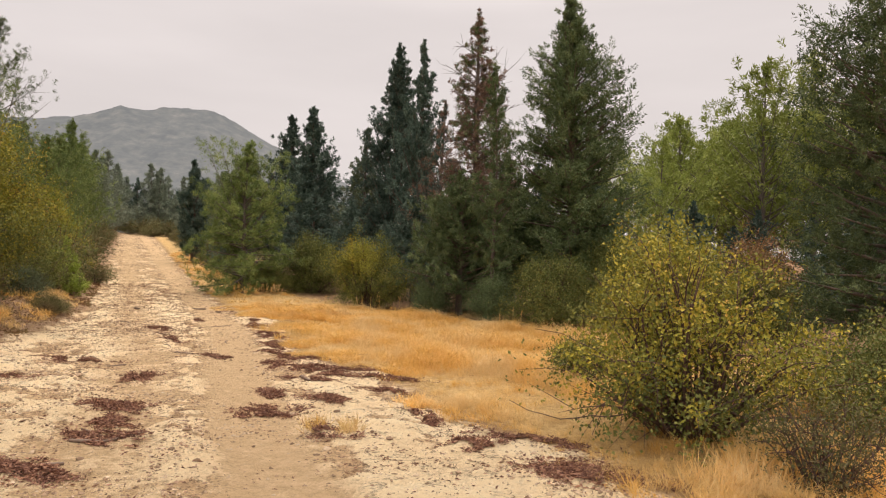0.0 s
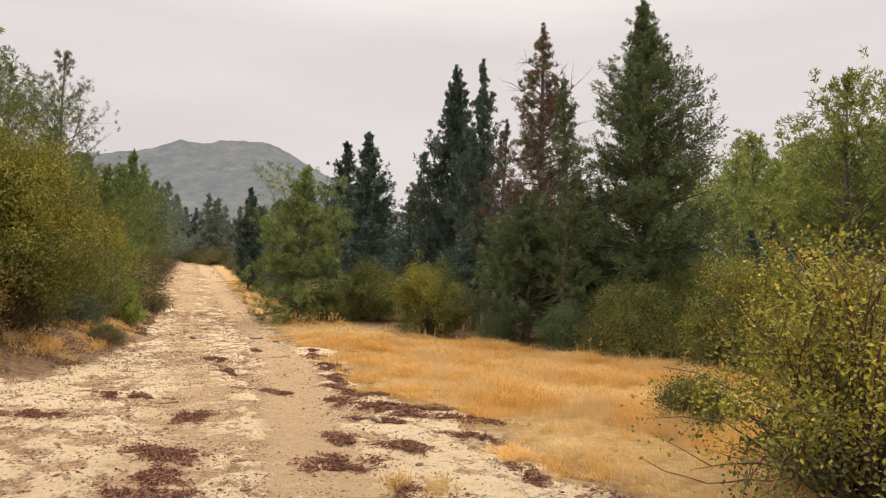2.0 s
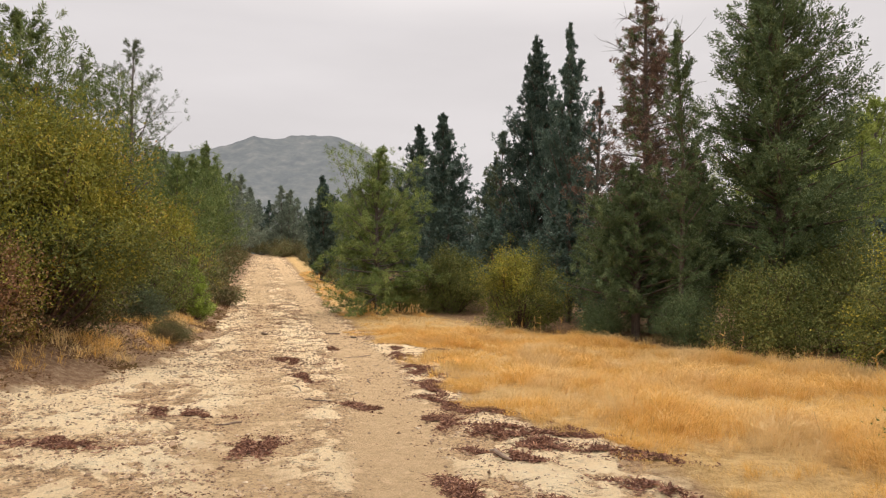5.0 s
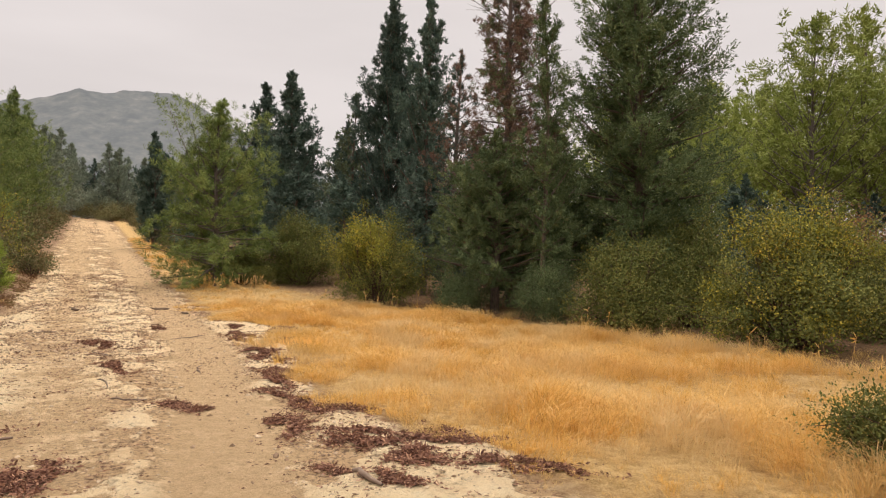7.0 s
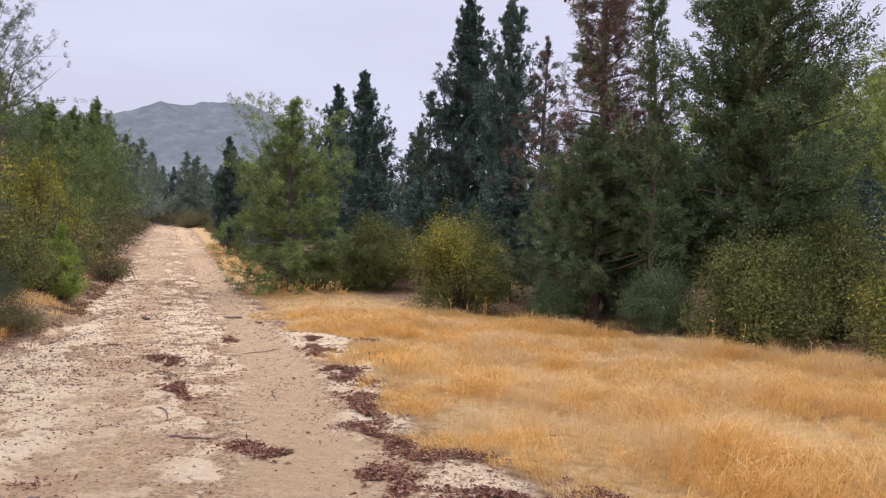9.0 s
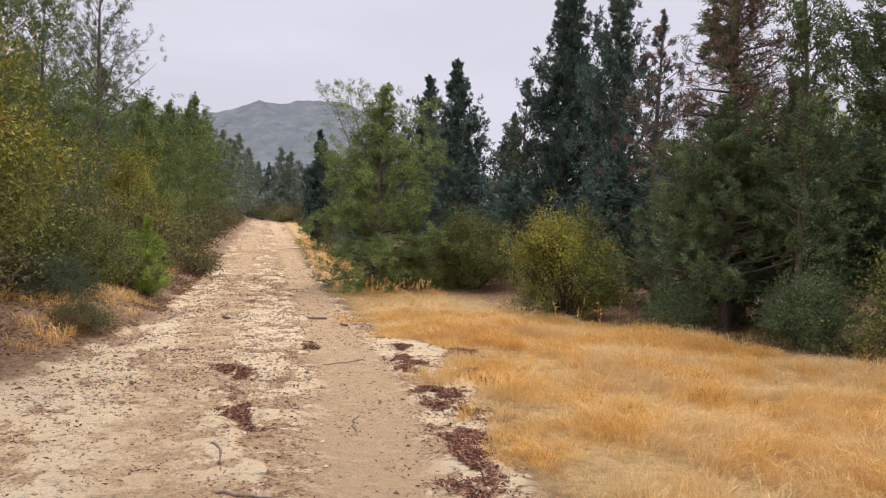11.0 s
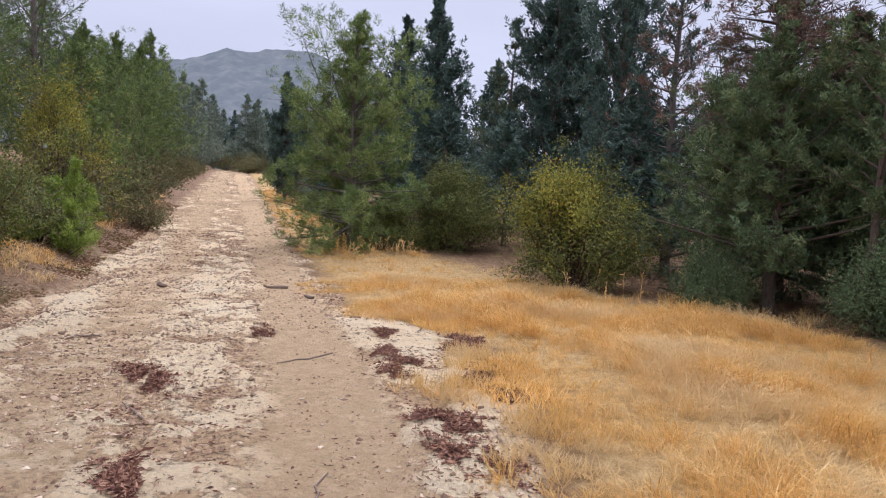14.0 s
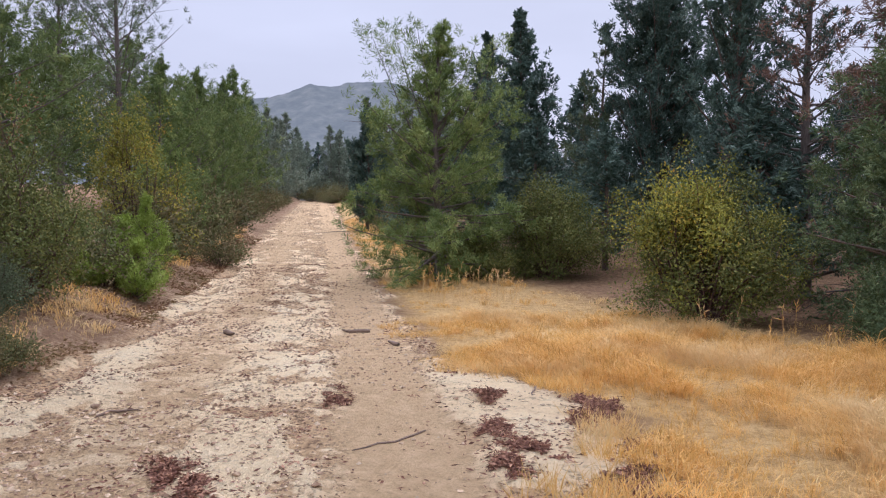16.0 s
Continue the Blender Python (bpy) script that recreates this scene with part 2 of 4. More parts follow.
def ground_z(x, y):
    s, d = to_sd(np.asarray(x, float), np.asarray(y, float))
    road, tr, pale = masks(s, d)
    crust = 0.03 * pale - 0.06 * step(0.3, 0.05, np.abs(d - left_edge(s) - 0.4 + 0.12 * np.sin(s * 0.9))) * step(10, 15, s) * road - 0.02 * tr * road + (0.05 * (fbm(s * 3.1, d * 3.1, 3, 44) - 0.5) + 0.035 * (vnoise(s * 9.0, d * 9.0, 45) - 0.5)) * road * (1 - 0.85 * tr)
    near = step(60, 30, s)
    rough = 0.05 * (fbm(s * 2.2, d * 2.2, 3, 60) - 0.5) * (1 - road)
    return relief(x, y) + (crust + rough) * near


# ---- meshes ----
def raw_mesh(name, verts, faces, mat=None, smooth=False):
    me = bpy.data.meshes.new(name)
    verts, faces = np.ascontiguousarray(verts, dtype=np.float32), np.ascontiguousarray(faces, dtype=np.int32)
    me.vertices.add(len(verts))
    me.vertices.foreach_set("co", verts.ravel())
    me.loops.add(faces.size)
    me.loops.foreach_set("vertex_index", faces.ravel())
    me.polygons.add(len(faces))
    me.polygons.foreach_set("loop_start", np.arange(0, faces.size, faces.shape[1], dtype=np.int32))
    me.polygons.foreach_set("use_smooth", np.full(len(faces), smooth))
    me.update(calc_edges=True)
    if mat:
        me.materials.append(mat)
    return me


def toned(me, values, corners=4):
    """Each spray of leaves carries one tone of its own."""
    a = me.attributes.new("spray", "FLOAT", "POINT")
    a.data.foreach_set("value", np.repeat(np.asarray(values, dtype=np.float32), corners))
    return me


def part(name, me, parent, label=""):
    ob = new(name, me)
    ob.parent = parent
    return tagged(ob, label)


def unit(v):
    return v / np.maximum(np.linalg.norm(v, axis=-1, keepdims=True), 1e-9)


def leaf_quads(rng, base, way, length, width, curl=0.15, face=None, loose=0.55):
    """Pointed leaves, folded a little: one four-cornered face each, turned to the light where face is given."""
    n = len(base)
    side = unit(np.cross(way, rng.normal(size=(n, 3)) if face is None else face + rng.normal(0, loose, (n, 3))))
    up = np.cross(side, way)
    length, width = length[:, None], width[:, None]
    mid = base + way * length * 0.45 + up * length * curl
    verts = np.stack([base, mid + side * width / 2, base + way * length, mid - side * width / 2], axis=1).reshape(-1, 3)
    return verts, np.arange(4 * n).reshape(-1, 4)


def tube(points, radii, sides=5):
    points, radii = np.asarray(points, float), np.asarray(radii, float)
    tang = unit(np.gradient(points, axis=0))
    ref = np.where(np.abs(tang[:, 2:3]) > 0.8, np.array([[1.0, 0, 0]]), np.array([[0, 0, 1.0]]))
    a = unit(np.cross(tang, ref))
    b = np.cross(tang, a)
    ang = np.arange(sides) * 2 * np.pi / sides
    ring = a[:, None] * np.cos(ang)[None, :, None] + b[:, None] * np.sin(ang)[None, :, None]
    verts = (points[:, None] + ring * radii[:, None, None]).reshape(-1, 3)
    k, j = np.meshgrid(np.arange(len(points) - 1), np.arange(sides), indexing="ij")
    j2 = (j + 1) % sides
    faces = np.stack([k * sides + j, k * sides + j2, (k + 1) * sides + j2, (k + 1) * sides + j], axis=-1).reshape(-1, 4)
    return verts, faces


def joined(pieces):
    verts, faces, at = [], [], 0
    for v, f in pieces:
        verts.append(v)
        faces.append(f + at)
        at += len(v)
    return np.concatenate(verts), np.concatenate(faces)


def at_base(name, x, y, sink=0.05, turn=0.0, scale=1.0):
    ob = new(name)
    ob.empty_display_size = 0.3
    ob.location = (x, y, float(relief(x, y)) - sink)
    ob.rotation_euler = (0, 0, turn)
    ob.scale = (scale, scale, scale)
    return ob


def tree(name, x, y, seed, height, profile, limbs, rise, mat, label, category="tree", bark=BARK, trunk=0.12, low=0.05, clumps=5, per=60,
         clump_r=0.22, leaf=(0.13, 0.035), aim=(0.6, 0.5, 0.6), bow=0.1, wiggle=0.05, lean=(0.0, 0.0), inner=0.3, group="", crown2=None, bare=0.0, tip=True, spread=0.08, vary=(0.6, 1.2), loose=True, plume=2.4, thick=0.33, splay=0.7, extra=(), arms=()):
    """A tapered trunk, limbs whose length follows the profile, and sprays of needles along them."""
    rng = np.random.default_rng(seed)
    ob = at_base(name, x, y)
    tagged(ob, label, category, group)
    u = np.linspace(0, 1, 12)
    ph = rng.uniform(0, 6.28, 2)
    spine = np.stack([lean[0] * u * height + wiggle * np.sin(5 * u + ph[0]) * u * 2, lean[1] * u * height + wiggle * np.cos(4 * u + ph[1]) * u * 2, u * height * 0.98], axis=1)
    part("trunk", raw_mesh("trunk", *tube(spine, trunk * (1.02 - u) ** 0.8 + 0.006, 8), bark, True), ob)
    hs = low + (0.985 - low) * ((np.arange(limbs) + rng.uniform(0, 1, limbs)) / limbs) ** 1.12
    az = np.arange(limbs) * 2.39996 + rng.normal(0, 0.5, limbs)
    el = np.radians(np.interp(hs, [0, 1], rise) + rng.normal(0, 9, limbs))
    ln = np.array([profile(min(0.985, h + profile(h) * max(0.0, math.tan(e)) * 0.75 / height)) / max(math.cos(e), 0.35) for h, e in zip(hs, el)]) * rng.uniform(*vary, limbs)
    ln = np.minimum(ln, (1.01 - hs) * height / np.maximum(np.sin(el) + bow, 0.25) + 0.12)
    # leaders that carry needles, then bare dead arms
    for h, turn, up, long in tuple(extra) + tuple(arms):
        hs, az, el, ln = np.append(hs, h), np.append(az, radians(turn)), np.append(el, radians(up)), np.append(ln, long)
    limbs = len(hs)
    leafy = np.where(np.arange(limbs) < limbs - len(arms), ln ** 0.95, 0.0)
    root = np.stack([np.interp(hs, u, spine[:, k]) for k in range(3)], axis=1)
    way = np.stack([np.cos(az) * np.cos(el), np.sin(az) * np.cos(el), np.sin(el)], axis=1)
    tt = np.linspace(0, 1, 5)
    wood = []
    for i in range(limbs):
        pts = root[i] + way[i] * ln[i] * tt[:, None] + np.array([0, 0, bow * ln[i]]) * (tt ** 2)[:, None]
        mine = [tube(pts, (0.008 + trunk * 0.28 * (1 - hs[i])) * (1.05 - tt) + 0.003, 4)]
        for _ in range(int(bare) + (2 if i >= limbs - len(arms) else 0)):
            q = rng.uniform(0.3, 0.9)
            p = root[i] + way[i] * ln[i] * q + np.array([0, 0, bow * ln[i] * q * q])
            dirn = unit(way[i] + rng.normal(0, 0.7, 3))
            mine.append(tube(np.stack([p, p + dirn * ln[i] * 0.25 + rng.normal(0, 0.03, 3), p + dirn * ln[i] * 0.45]), [0.009, 0.006, 0.002], 3))
        if loose:
            limb = part("limb", raw_mesh("limb", *mine[0], bark, True), ob)
            for piece in mine[1:]:
                part("twig", raw_mesh("twig", *piece, bark, True), limb)
        wood += mine
    if not loose:
        tagged(part("branchwork", raw_mesh("branchwork", *joined(wood), bark, True), ob), kind="stuff")
    owner = rng.choice(limbs, limbs * clumps, p=leafy / np.sum(leafy))
    q = np.sqrt(rng.uniform(inner ** 2, 1.0, len(owner)))
    lo = ln[owner]
    cen = root[owner] + way[owner] * (lo * q)[:, None] + np.array([0, 0, bow]) * (lo * q ** 2)[:, None]
    cen = cen + rng.normal(0, 1, cen.shape) * (spread * lo[:, None] + 0.02)
    size = clump_r * rng.uniform(0.6, 1.3, len(owner)) * np.clip(0.3 + 0.9 * lo / (np.max(ln) + 1e-6), 0.35, 1.2)
    wayc = way[owner]
    if tip:
        extra = 10
        top = np.stack([np.full(extra, spine[-1, 0]), np.full(extra, spine[-1, 1]), np.linspace(height * 0.93, height * 1.0, extra)], axis=1)
        cen, size = np.concatenate([cen, top]), np.concatenate([size, np.linspace(0.42, 0.2, extra) * clump_r])
        wayc = np.concatenate([wayc, np.tile([0, 0, 1.0], (extra, 1))])
    for which in ((None,) if crown2 is None else (0, 1)):
        pick = np.ones(len(cen), bool) if which is None else ((crown2[1](cen) > rng.uniform(0, 1, len(cen))) == bool(which))
        if not pick.any():
            continue
        n_per = per if which in (None, 0) else crown2[2]
        axis = unit(wayc[pick] * aim[0] + np.array([0, 0, aim[1]]) + rng.normal(0, 1, wayc[pick].shape) * aim[2])
        c, sz, ax = (np.repeat(v, n_per, axis=0) for v in (cen[pick], size[pick], axis))
        run = rng.uniform(-0.5, 0.5, len(c))
        out = unit(np.cross(ax, rng.normal(size=c.shape)))
        pos = c + ax * (run * sz * plume)[:, None] + out * (np.abs(rng.normal(0, 1, len(c))) * sz * thick * (1.1 - 0.9 * (run + 0.5)))[:, None]
        dirs = unit(ax * 0.8 + out * splay + rng.normal(0, 0.25, c.shape))
        n = len(pos)
        L = leaf[0] * rng.uniform(0.6, 1.3, n)
        away = unit((pos - np.stack([np.interp(pos[:, 2] / height, u, spine[:, k]) for k in range(3)], axis=1)) * np.array([1, 1, 0]))
        v, f = leaf_quads(rng, pos, dirs, L, leaf[1] * rng.uniform(0.7, 1.3, n), 0.15, out * 0.8 + away * 0.7 + np.array([0, 0, 0.7]))
        keep = v[:, 2].reshape(-1, 4).min(axis=1) > 0.02
        part("crown", toned(raw_mesh("crown", v, f[keep], mat if which in (None, 0) else crown2[0]), np.repeat(rng.uniform(0, 1, int(pick.sum())), n_per)), ob)
    return ob


def bush(name, x, y, seed, radius, height, mat, label, stems=40, clumps=7, per=60, leaf=(0.05, 0.032), clump_r=0.16, category="shrub", group="", fill=1.0, squash=1.0, low=0.12, crown2=None, twig=STEM, loose=True, edge=0.25, shell=0.5):
    """Many stems fan out of one foot; leaves crowd their upper parts."""
    rng = np.random.default_rng(seed)
    ob = at_base(name, x, y, 0.04)
    tagged(ob, label, category, group)
    az = rng.uniform(0, 6.283, stems)
    spread = np.sqrt(rng.uniform(0.0, 1, stems)) * radius
    end = np.stack([np.cos(az) * spread, np.sin(az) * spread * squash, height * np.sqrt(np.clip(1 - (spread / (radius * 1.12)) ** 2, 0.05, 1)) * rng.uniform(np.where(spread > 0.55 * radius, edge, 0.7), 1.1)], axis=1)
    foot = np.stack([np.cos(az) * spread * 0.18, np.sin(az) * spread * 0.18, np.zeros(stems)], axis=1) + rng.normal(0, 0.04, (stems, 3)) * np.array([1, 1, 0])
    tt = np.linspace(0, 1, 6)
    wood, cen = [], []
    for i in range(stems):
        kink = rng.normal(0, 0.06, 3) * height
        pts = foot[i] + (end[i] - foot[i]) * tt[:, None] + np.outer(np.sin(np.pi * tt), kink + np.array([0, 0, 0.12 * height]))
        mine = [tube(pts, (0.006 + 0.007 * height) * (1.08 - tt), 4)]
        for _ in range(3):
            q = rng.uniform(0.3, 0.9)
            p = foot[i] + (end[i] - foot[i]) * q + np.sin(np.pi * q) * (kink + np.array([0, 0, 0.12 * height]))
            dirn = unit(end[i] - foot[i] + rng.normal(0, 0.6, 3) * height)
            mine.append(tube(np.stack([p, p + dirn * 0.16 * height, p + dirn * 0.3 * height + rng.normal(0, 0.03, 3)]), [0.006, 0.004, 0.0015], 3))
            cen.append(p + dirn * 0.26 * height)
        if loose:
            stem = part("stem", raw_mesh("stem", *mine[0], twig, True), ob)
            for piece in mine[1:]:
                part("twig", raw_mesh("twig", *piece, twig, True), stem)
        wood += mine
        for q in rng.uniform(low, 1.03, clumps) ** shell:
            cen.append(foot[i] + (end[i] - foot[i]) * q + np.sin(np.pi * min(q, 1)) * (kink + np.array([0, 0, 0.12 * height])) + rng.normal(0, 0.05, 3) * radius)
    if not loose:
        tagged(part("stemwork", raw_mesh("stemwork", *joined(wood), twig, True), ob), kind="stuff")
    cen = np.array(cen)
    cen = cen[rng.uniform(0, 1, len(cen)) < fill]
    cen = cen[cen[:, 2] > 0.06 * height]
    for which in ((None,) if crown2 is None else (0, 1)):
        pick = np.ones(len(cen), bool) if which is None else ((crown2[1](cen) > rng.uniform(0, 1, len(cen))) == bool(which))
        if not pick.any():
            continue
        c = np.repeat(cen[pick], per, axis=0)
        off = rng.normal(0, 1, c.shape) * np.repeat(clump_r * rng.uniform(0.55, 1.35, int(pick.sum())), per)[:, None]
        dirs = unit(off / clump_r * 0.5 + rng.normal(0, 0.7, c.shape) + np.array([0, 0, 0.25]))
        n = len(c)
        away = unit(c - np.array([0, 0, 0.45 * height]))
        v, f = leaf_quads(rng, c + off, dirs, leaf[0] * rng.uniform(0.6, 1.35, n), leaf[1] * rng.uniform(0.7, 1.3, n), 0.15, unit(off) * 0.8 + away * 0.7 + np.array([0, 0, 0.7]))
        keep = v[:, 2].reshape(-1, 4).min(axis=1) > 0.02
        part("foliage", toned(raw_mesh("foliage", v, f[keep], mat if which in (None, 0) else crown2[0]), np.repeat(rng.uniform(0, 1, int(pick.sum())), per)), ob)
    return ob


def again(ob, x, y, turn, scale, tall=1.0):
    """Another tree of the same kind elsewhere."""
    c = copy_thing(ob, pose(x, y, float(relief(x, y)) - 0.05, 0, 0, turn))
    c.scale = (scale, scale, scale * tall)
    return c


# ---- ground: one sheet from the road to the horizon ----
def graded(stops):
    out = []
    for (a, b, n) in stops:
        out.append(np.linspace(a, b, n, endpoint=False))
    return np.concatenate(out + [np.array([stops[-1][1]])])


S_LINES = graded([(-900, -60, 10), (-60, -8, 26), (-8, 3, 40), (3, 24, 290), (24, 50, 110), (50, 110, 80), (110, 400, 30), (400, 3000, 16)])
D_LINES = graded([(-1500, -120, 12), (-120, -30, 24), (-30, -6, 36), (-6, -3.6, 20), (-3.6, 4.6, 120), (4.6, 14, 40), (14, 40, 30), (40, 150, 24), (150, 1500, 12)])
gs, gd = np.meshgrid(S_LINES, D_LINES, indexing="ij")
gx, gy = to_xy(gs, gd)
gzz = ground_z(gx, gy)
nS, nD = gs.shape
ii, jj = np.meshgrid(np.arange(nS - 1), np.arange(nD - 1), indexing="ij")
quads = np.stack([ii * nD + jj, (ii + 1) * nD + jj, (ii + 1) * nD + jj + 1, ii * nD + jj + 1], axis=-1).reshape(-1, 4)[:, ::-1]
ground_me = raw_mesh("ground", np.stack([gx, gy, gzz], axis=-1).reshape(-1, 3), quads, None, True)
m_road, m_track, m_pale = masks(gs, gd)
reach = np.interp(gs, [-10, 2, 12, 14.5, 17, 20.8, 24, 32, 60], [13, 12, 10.3, 10.3, 9.4, 8.2, 7.2, 5.8, 5.2])
m_straw = step(-0.2, 0.5, gd - right_edge(gs)) * step(0.8, -1.0, gd - reach)
m_bank = step(1.8, 0.6, left_edge(gs) - gd) * (1 - m_road) * step(1, -1, gd)
for label_, values in (("road", m_road), ("track", m_track * m_road), ("pale", m_pale), ("straw", m_straw), ("bank", m_bank)):
    at_ = ground_me.attributes.new(label_, "FLOAT", "POINT")
    at_.data.foreach_set("value", np.ascontiguousarray(values.ravel(), dtype=np.float32))


def ground_material():
    mat, nt, bsdf = material("earth", 0.95, 0.1)

    def mask(name):
        a = nt.nodes.new("ShaderNodeAttribute")
        a.attribute_name = name
        return a.outputs["Fac"]

    fine = noise_tex(nt, 9, 8, 0.7)
    grain = noise_tex(nt, 60, 6, 0.75)
    broad = noise_tex(nt, 0.9, 4, 0.6)
    duff = ramp(nt, fine, [(0.3, (0.15, 0.085, 0.05)), (0.5, (0.29, 0.175, 0.1)), (0.7, (0.45, 0.3, 0.165))])
    dirt = ramp(nt, fine, [(0.25, (0.26, 0.155, 0.085)), (0.42, (0.55, 0.365, 0.205)), (0.65, (0.76, 0.53, 0.305))])
    dirt = mixed(nt, calc(nt, "MULTIPLY", mask("track"), 0.7), dirt, ramp(nt, grain, [(0.2, (0.5, 0.35, 0.19)), (0.8, (0.68, 0.5, 0.28))]))
    sand = ramp(nt, mixed(nt, 0.5, fine, broad), [(0.3, (0.76, 0.55, 0.32)), (0.5, (0.93, 0.73, 0.46)), (0.75, (0.95, 0.82, 0.58))])
    medium = noise_tex(nt, 4.2, 9, 0.72)
    edge = calc(nt, "ADD", calc(nt, "MULTIPLY", mask("pale"), 0.68), calc(nt, "MULTIPLY", calc(nt, "SUBTRACT", medium, 0.5), 3.2))
    sharp = nt.nodes.new("ShaderNodeMapRange")
    sharp.inputs[1].default_value, sharp.inputs[2].default_value = 0.12, 0.38
    nt.links.new(edge, sharp.inputs[0])
    way = mixed(nt, sharp.outputs[0], dirt, sand)
    # dirt gathers in the broken edges of the crust
    seam = calc(nt, "ABSOLUTE", calc(nt, "SUBTRACT", calc(nt, "FRACT", calc(nt, "MULTIPLY", noise_tex(nt, 1.7, 7, 0.62, (1.0, 1.9, 1.0)), 7.0)), 0.5))
    thin = ramp(nt, seam, [(0.0, (1, 1, 1)), (0.13, (0, 0, 0))])
    broken = ramp(nt, noise_tex(nt, 2.3, 4, 0.6), [(0.47, (0, 0, 0)), (0.58, (1, 1, 1))])
    cracks = calc(nt, "MULTIPLY", calc(nt, "MULTIPLY", thin, broken), calc(nt, "SUBTRACT", 1.0, calc(nt, "MULTIPLY", mask("track"), 0.8)))
    way = mixed(nt, calc(nt, "MULTIPLY", cracks, 0.8), way, (0.2, 0.125, 0.08))
    specks = ramp(nt, noise_tex(nt, 26, 4, 0.6), [(0.52, (0, 0, 0)), (0.62, (1, 1, 1))])
    way = mixed(nt, calc(nt, "MULTIPLY", calc(nt, "MULTIPLY", specks, calc(nt, "SUBTRACT", 1.2, sharp.outputs[0])), 0.75), way, (0.2, 0.125, 0.08))
    worn = calc(nt, "MULTIPLY", mask("track"), calc(nt, "ADD", 0.55, calc(nt, "MULTIPLY", broad, 0.5)), True)
    way = mixed(nt, worn, way, ramp(nt, mixed(nt, 0.5, grain, fine), [(0.3, (0.47, 0.31, 0.175)), (0.5, (0.66, 0.46, 0.265)), (0.7, (0.8, 0.59, 0.36))]))
    straw = ramp(nt, mixed(nt, 0.5, grain, fine), [(0.35, (0.34, 0.2, 0.085)), (0.5, (0.64, 0.42, 0.18)), (0.65, (0.85, 0.64, 0.33))])
    bank = ramp(nt, fine, [(0.3, (0.2, 0.115, 0.07)), (0.5, (0.36, 0.23, 0.14)), (0.65, (0.52, 0.37, 0.235))])
    col = mixed(nt, mask("straw"), duff, straw)
    col = mixed(nt, mask("bank"), col, bank)
    col = mixed(nt, mask("road"), col, way)
    nt.links.new(col, bsdf.inputs["Base Color"])
    bump(nt, bsdf, calc(nt, "SUBTRACT", calc(nt, "ADD", calc(nt, "ADD", calc(nt, "MULTIPLY", fine, 2.2), calc(nt, "MULTIPLY", medium, 3.0)), calc(nt, "MULTIPLY", grain, 1.3)), calc(nt, "MULTIPLY", cracks, 0.7)), 1.0, 0.034)
    return mat


EARTH = ground_material()
ground_me.materials.append(EARTH)
ground = tagged(new("ground", ground_me), "pale eroded dirt road with wheel tracks beside straw-covered ground", "ground", kind="structure")


# ---- far hill ----
def hill():
    bear = np.radians(np.linspace(-60, 8, 260))
    crest = np.interp(np.degrees(bear), [-60, -45, -38, -34, -31.5, -28.5, -26.6, -25.3, -24, -21.85, -18.8, -16.95, -14.2, -10, -4, 8],
                      [3.0, 6.5, 8.6, 9.2, 9.45, 10.0, 10.7, 11.2, 11.05, 11.4, 11.36, 10.55, 9.2, 7.2, 4.6, 2.0])
    deep = np.linspace(0, 1, 90)
    b, k = np.meshgrid(bear, deep, indexing="ij")
    dist = 800 + 700 * k
    top = np.tan(np.radians(np.interp(b, bear, crest))) * 1500
    z = (top + 5) * (k ** 1.25) - 5
    x, y = np.sin(b) * dist, np.cos(b) * dist
    z = z + k * (1 - 0.75 * k) * 46 * (fbm(x / 90, y / 90, 5, 71) - 0.5) + 7 * (fbm(x / 14, y / 14, 3, 72) - 0.5)
    n, m = z.shape
    i, j = np.meshgrid(np.arange(n - 1), np.arange(m - 1), indexing="ij")
    f = np.stack([i * m + j, (i + 1) * m + j, (i + 1) * m + j + 1, i * m + j + 1], axis=-1).reshape(-1, 4)
    mat, nt, bsdf = material("far_hillside", 0.95, 0.05)
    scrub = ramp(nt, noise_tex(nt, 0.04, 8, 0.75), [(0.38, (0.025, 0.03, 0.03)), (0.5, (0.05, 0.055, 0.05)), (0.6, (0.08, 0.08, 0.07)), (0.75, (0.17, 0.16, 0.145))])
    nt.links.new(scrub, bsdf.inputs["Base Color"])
    # thick air between is put into the hillside as a faint blue-grey glow
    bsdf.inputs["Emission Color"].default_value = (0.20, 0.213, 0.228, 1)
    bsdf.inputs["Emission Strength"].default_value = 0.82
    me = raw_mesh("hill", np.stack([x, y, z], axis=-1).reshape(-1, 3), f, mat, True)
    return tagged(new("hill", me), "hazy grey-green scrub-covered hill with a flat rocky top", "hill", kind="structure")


hill()


# ---- trees beside the road, on the right ----
def cone(r, power=0.8, foot=0.12, foot_r=0.7):
    return lambda u: r * (1 - u) ** power * (foot_r + (1 - foot_r) * min(1, u / foot)) + 0.08


def column(r):
    return lambda u: r * min(1.0, (1.02 - u) * 1.9) ** 0.75 * min(1, 0.75 + u) + 0.06


def rounded(r, low=0.25):
    return lambda u: r * max(0.18, math.sin(math.pi * min(1, max(0.0, (u - low) / (1 - low)) * 0.8 + 0.2)) ** 0.7)


def outline(*rows):
    """Crown half-width, in metres, at shares of the height."""
    us, rs = zip(*rows)
    return lambda u: float(np.interp(u, us, rs))


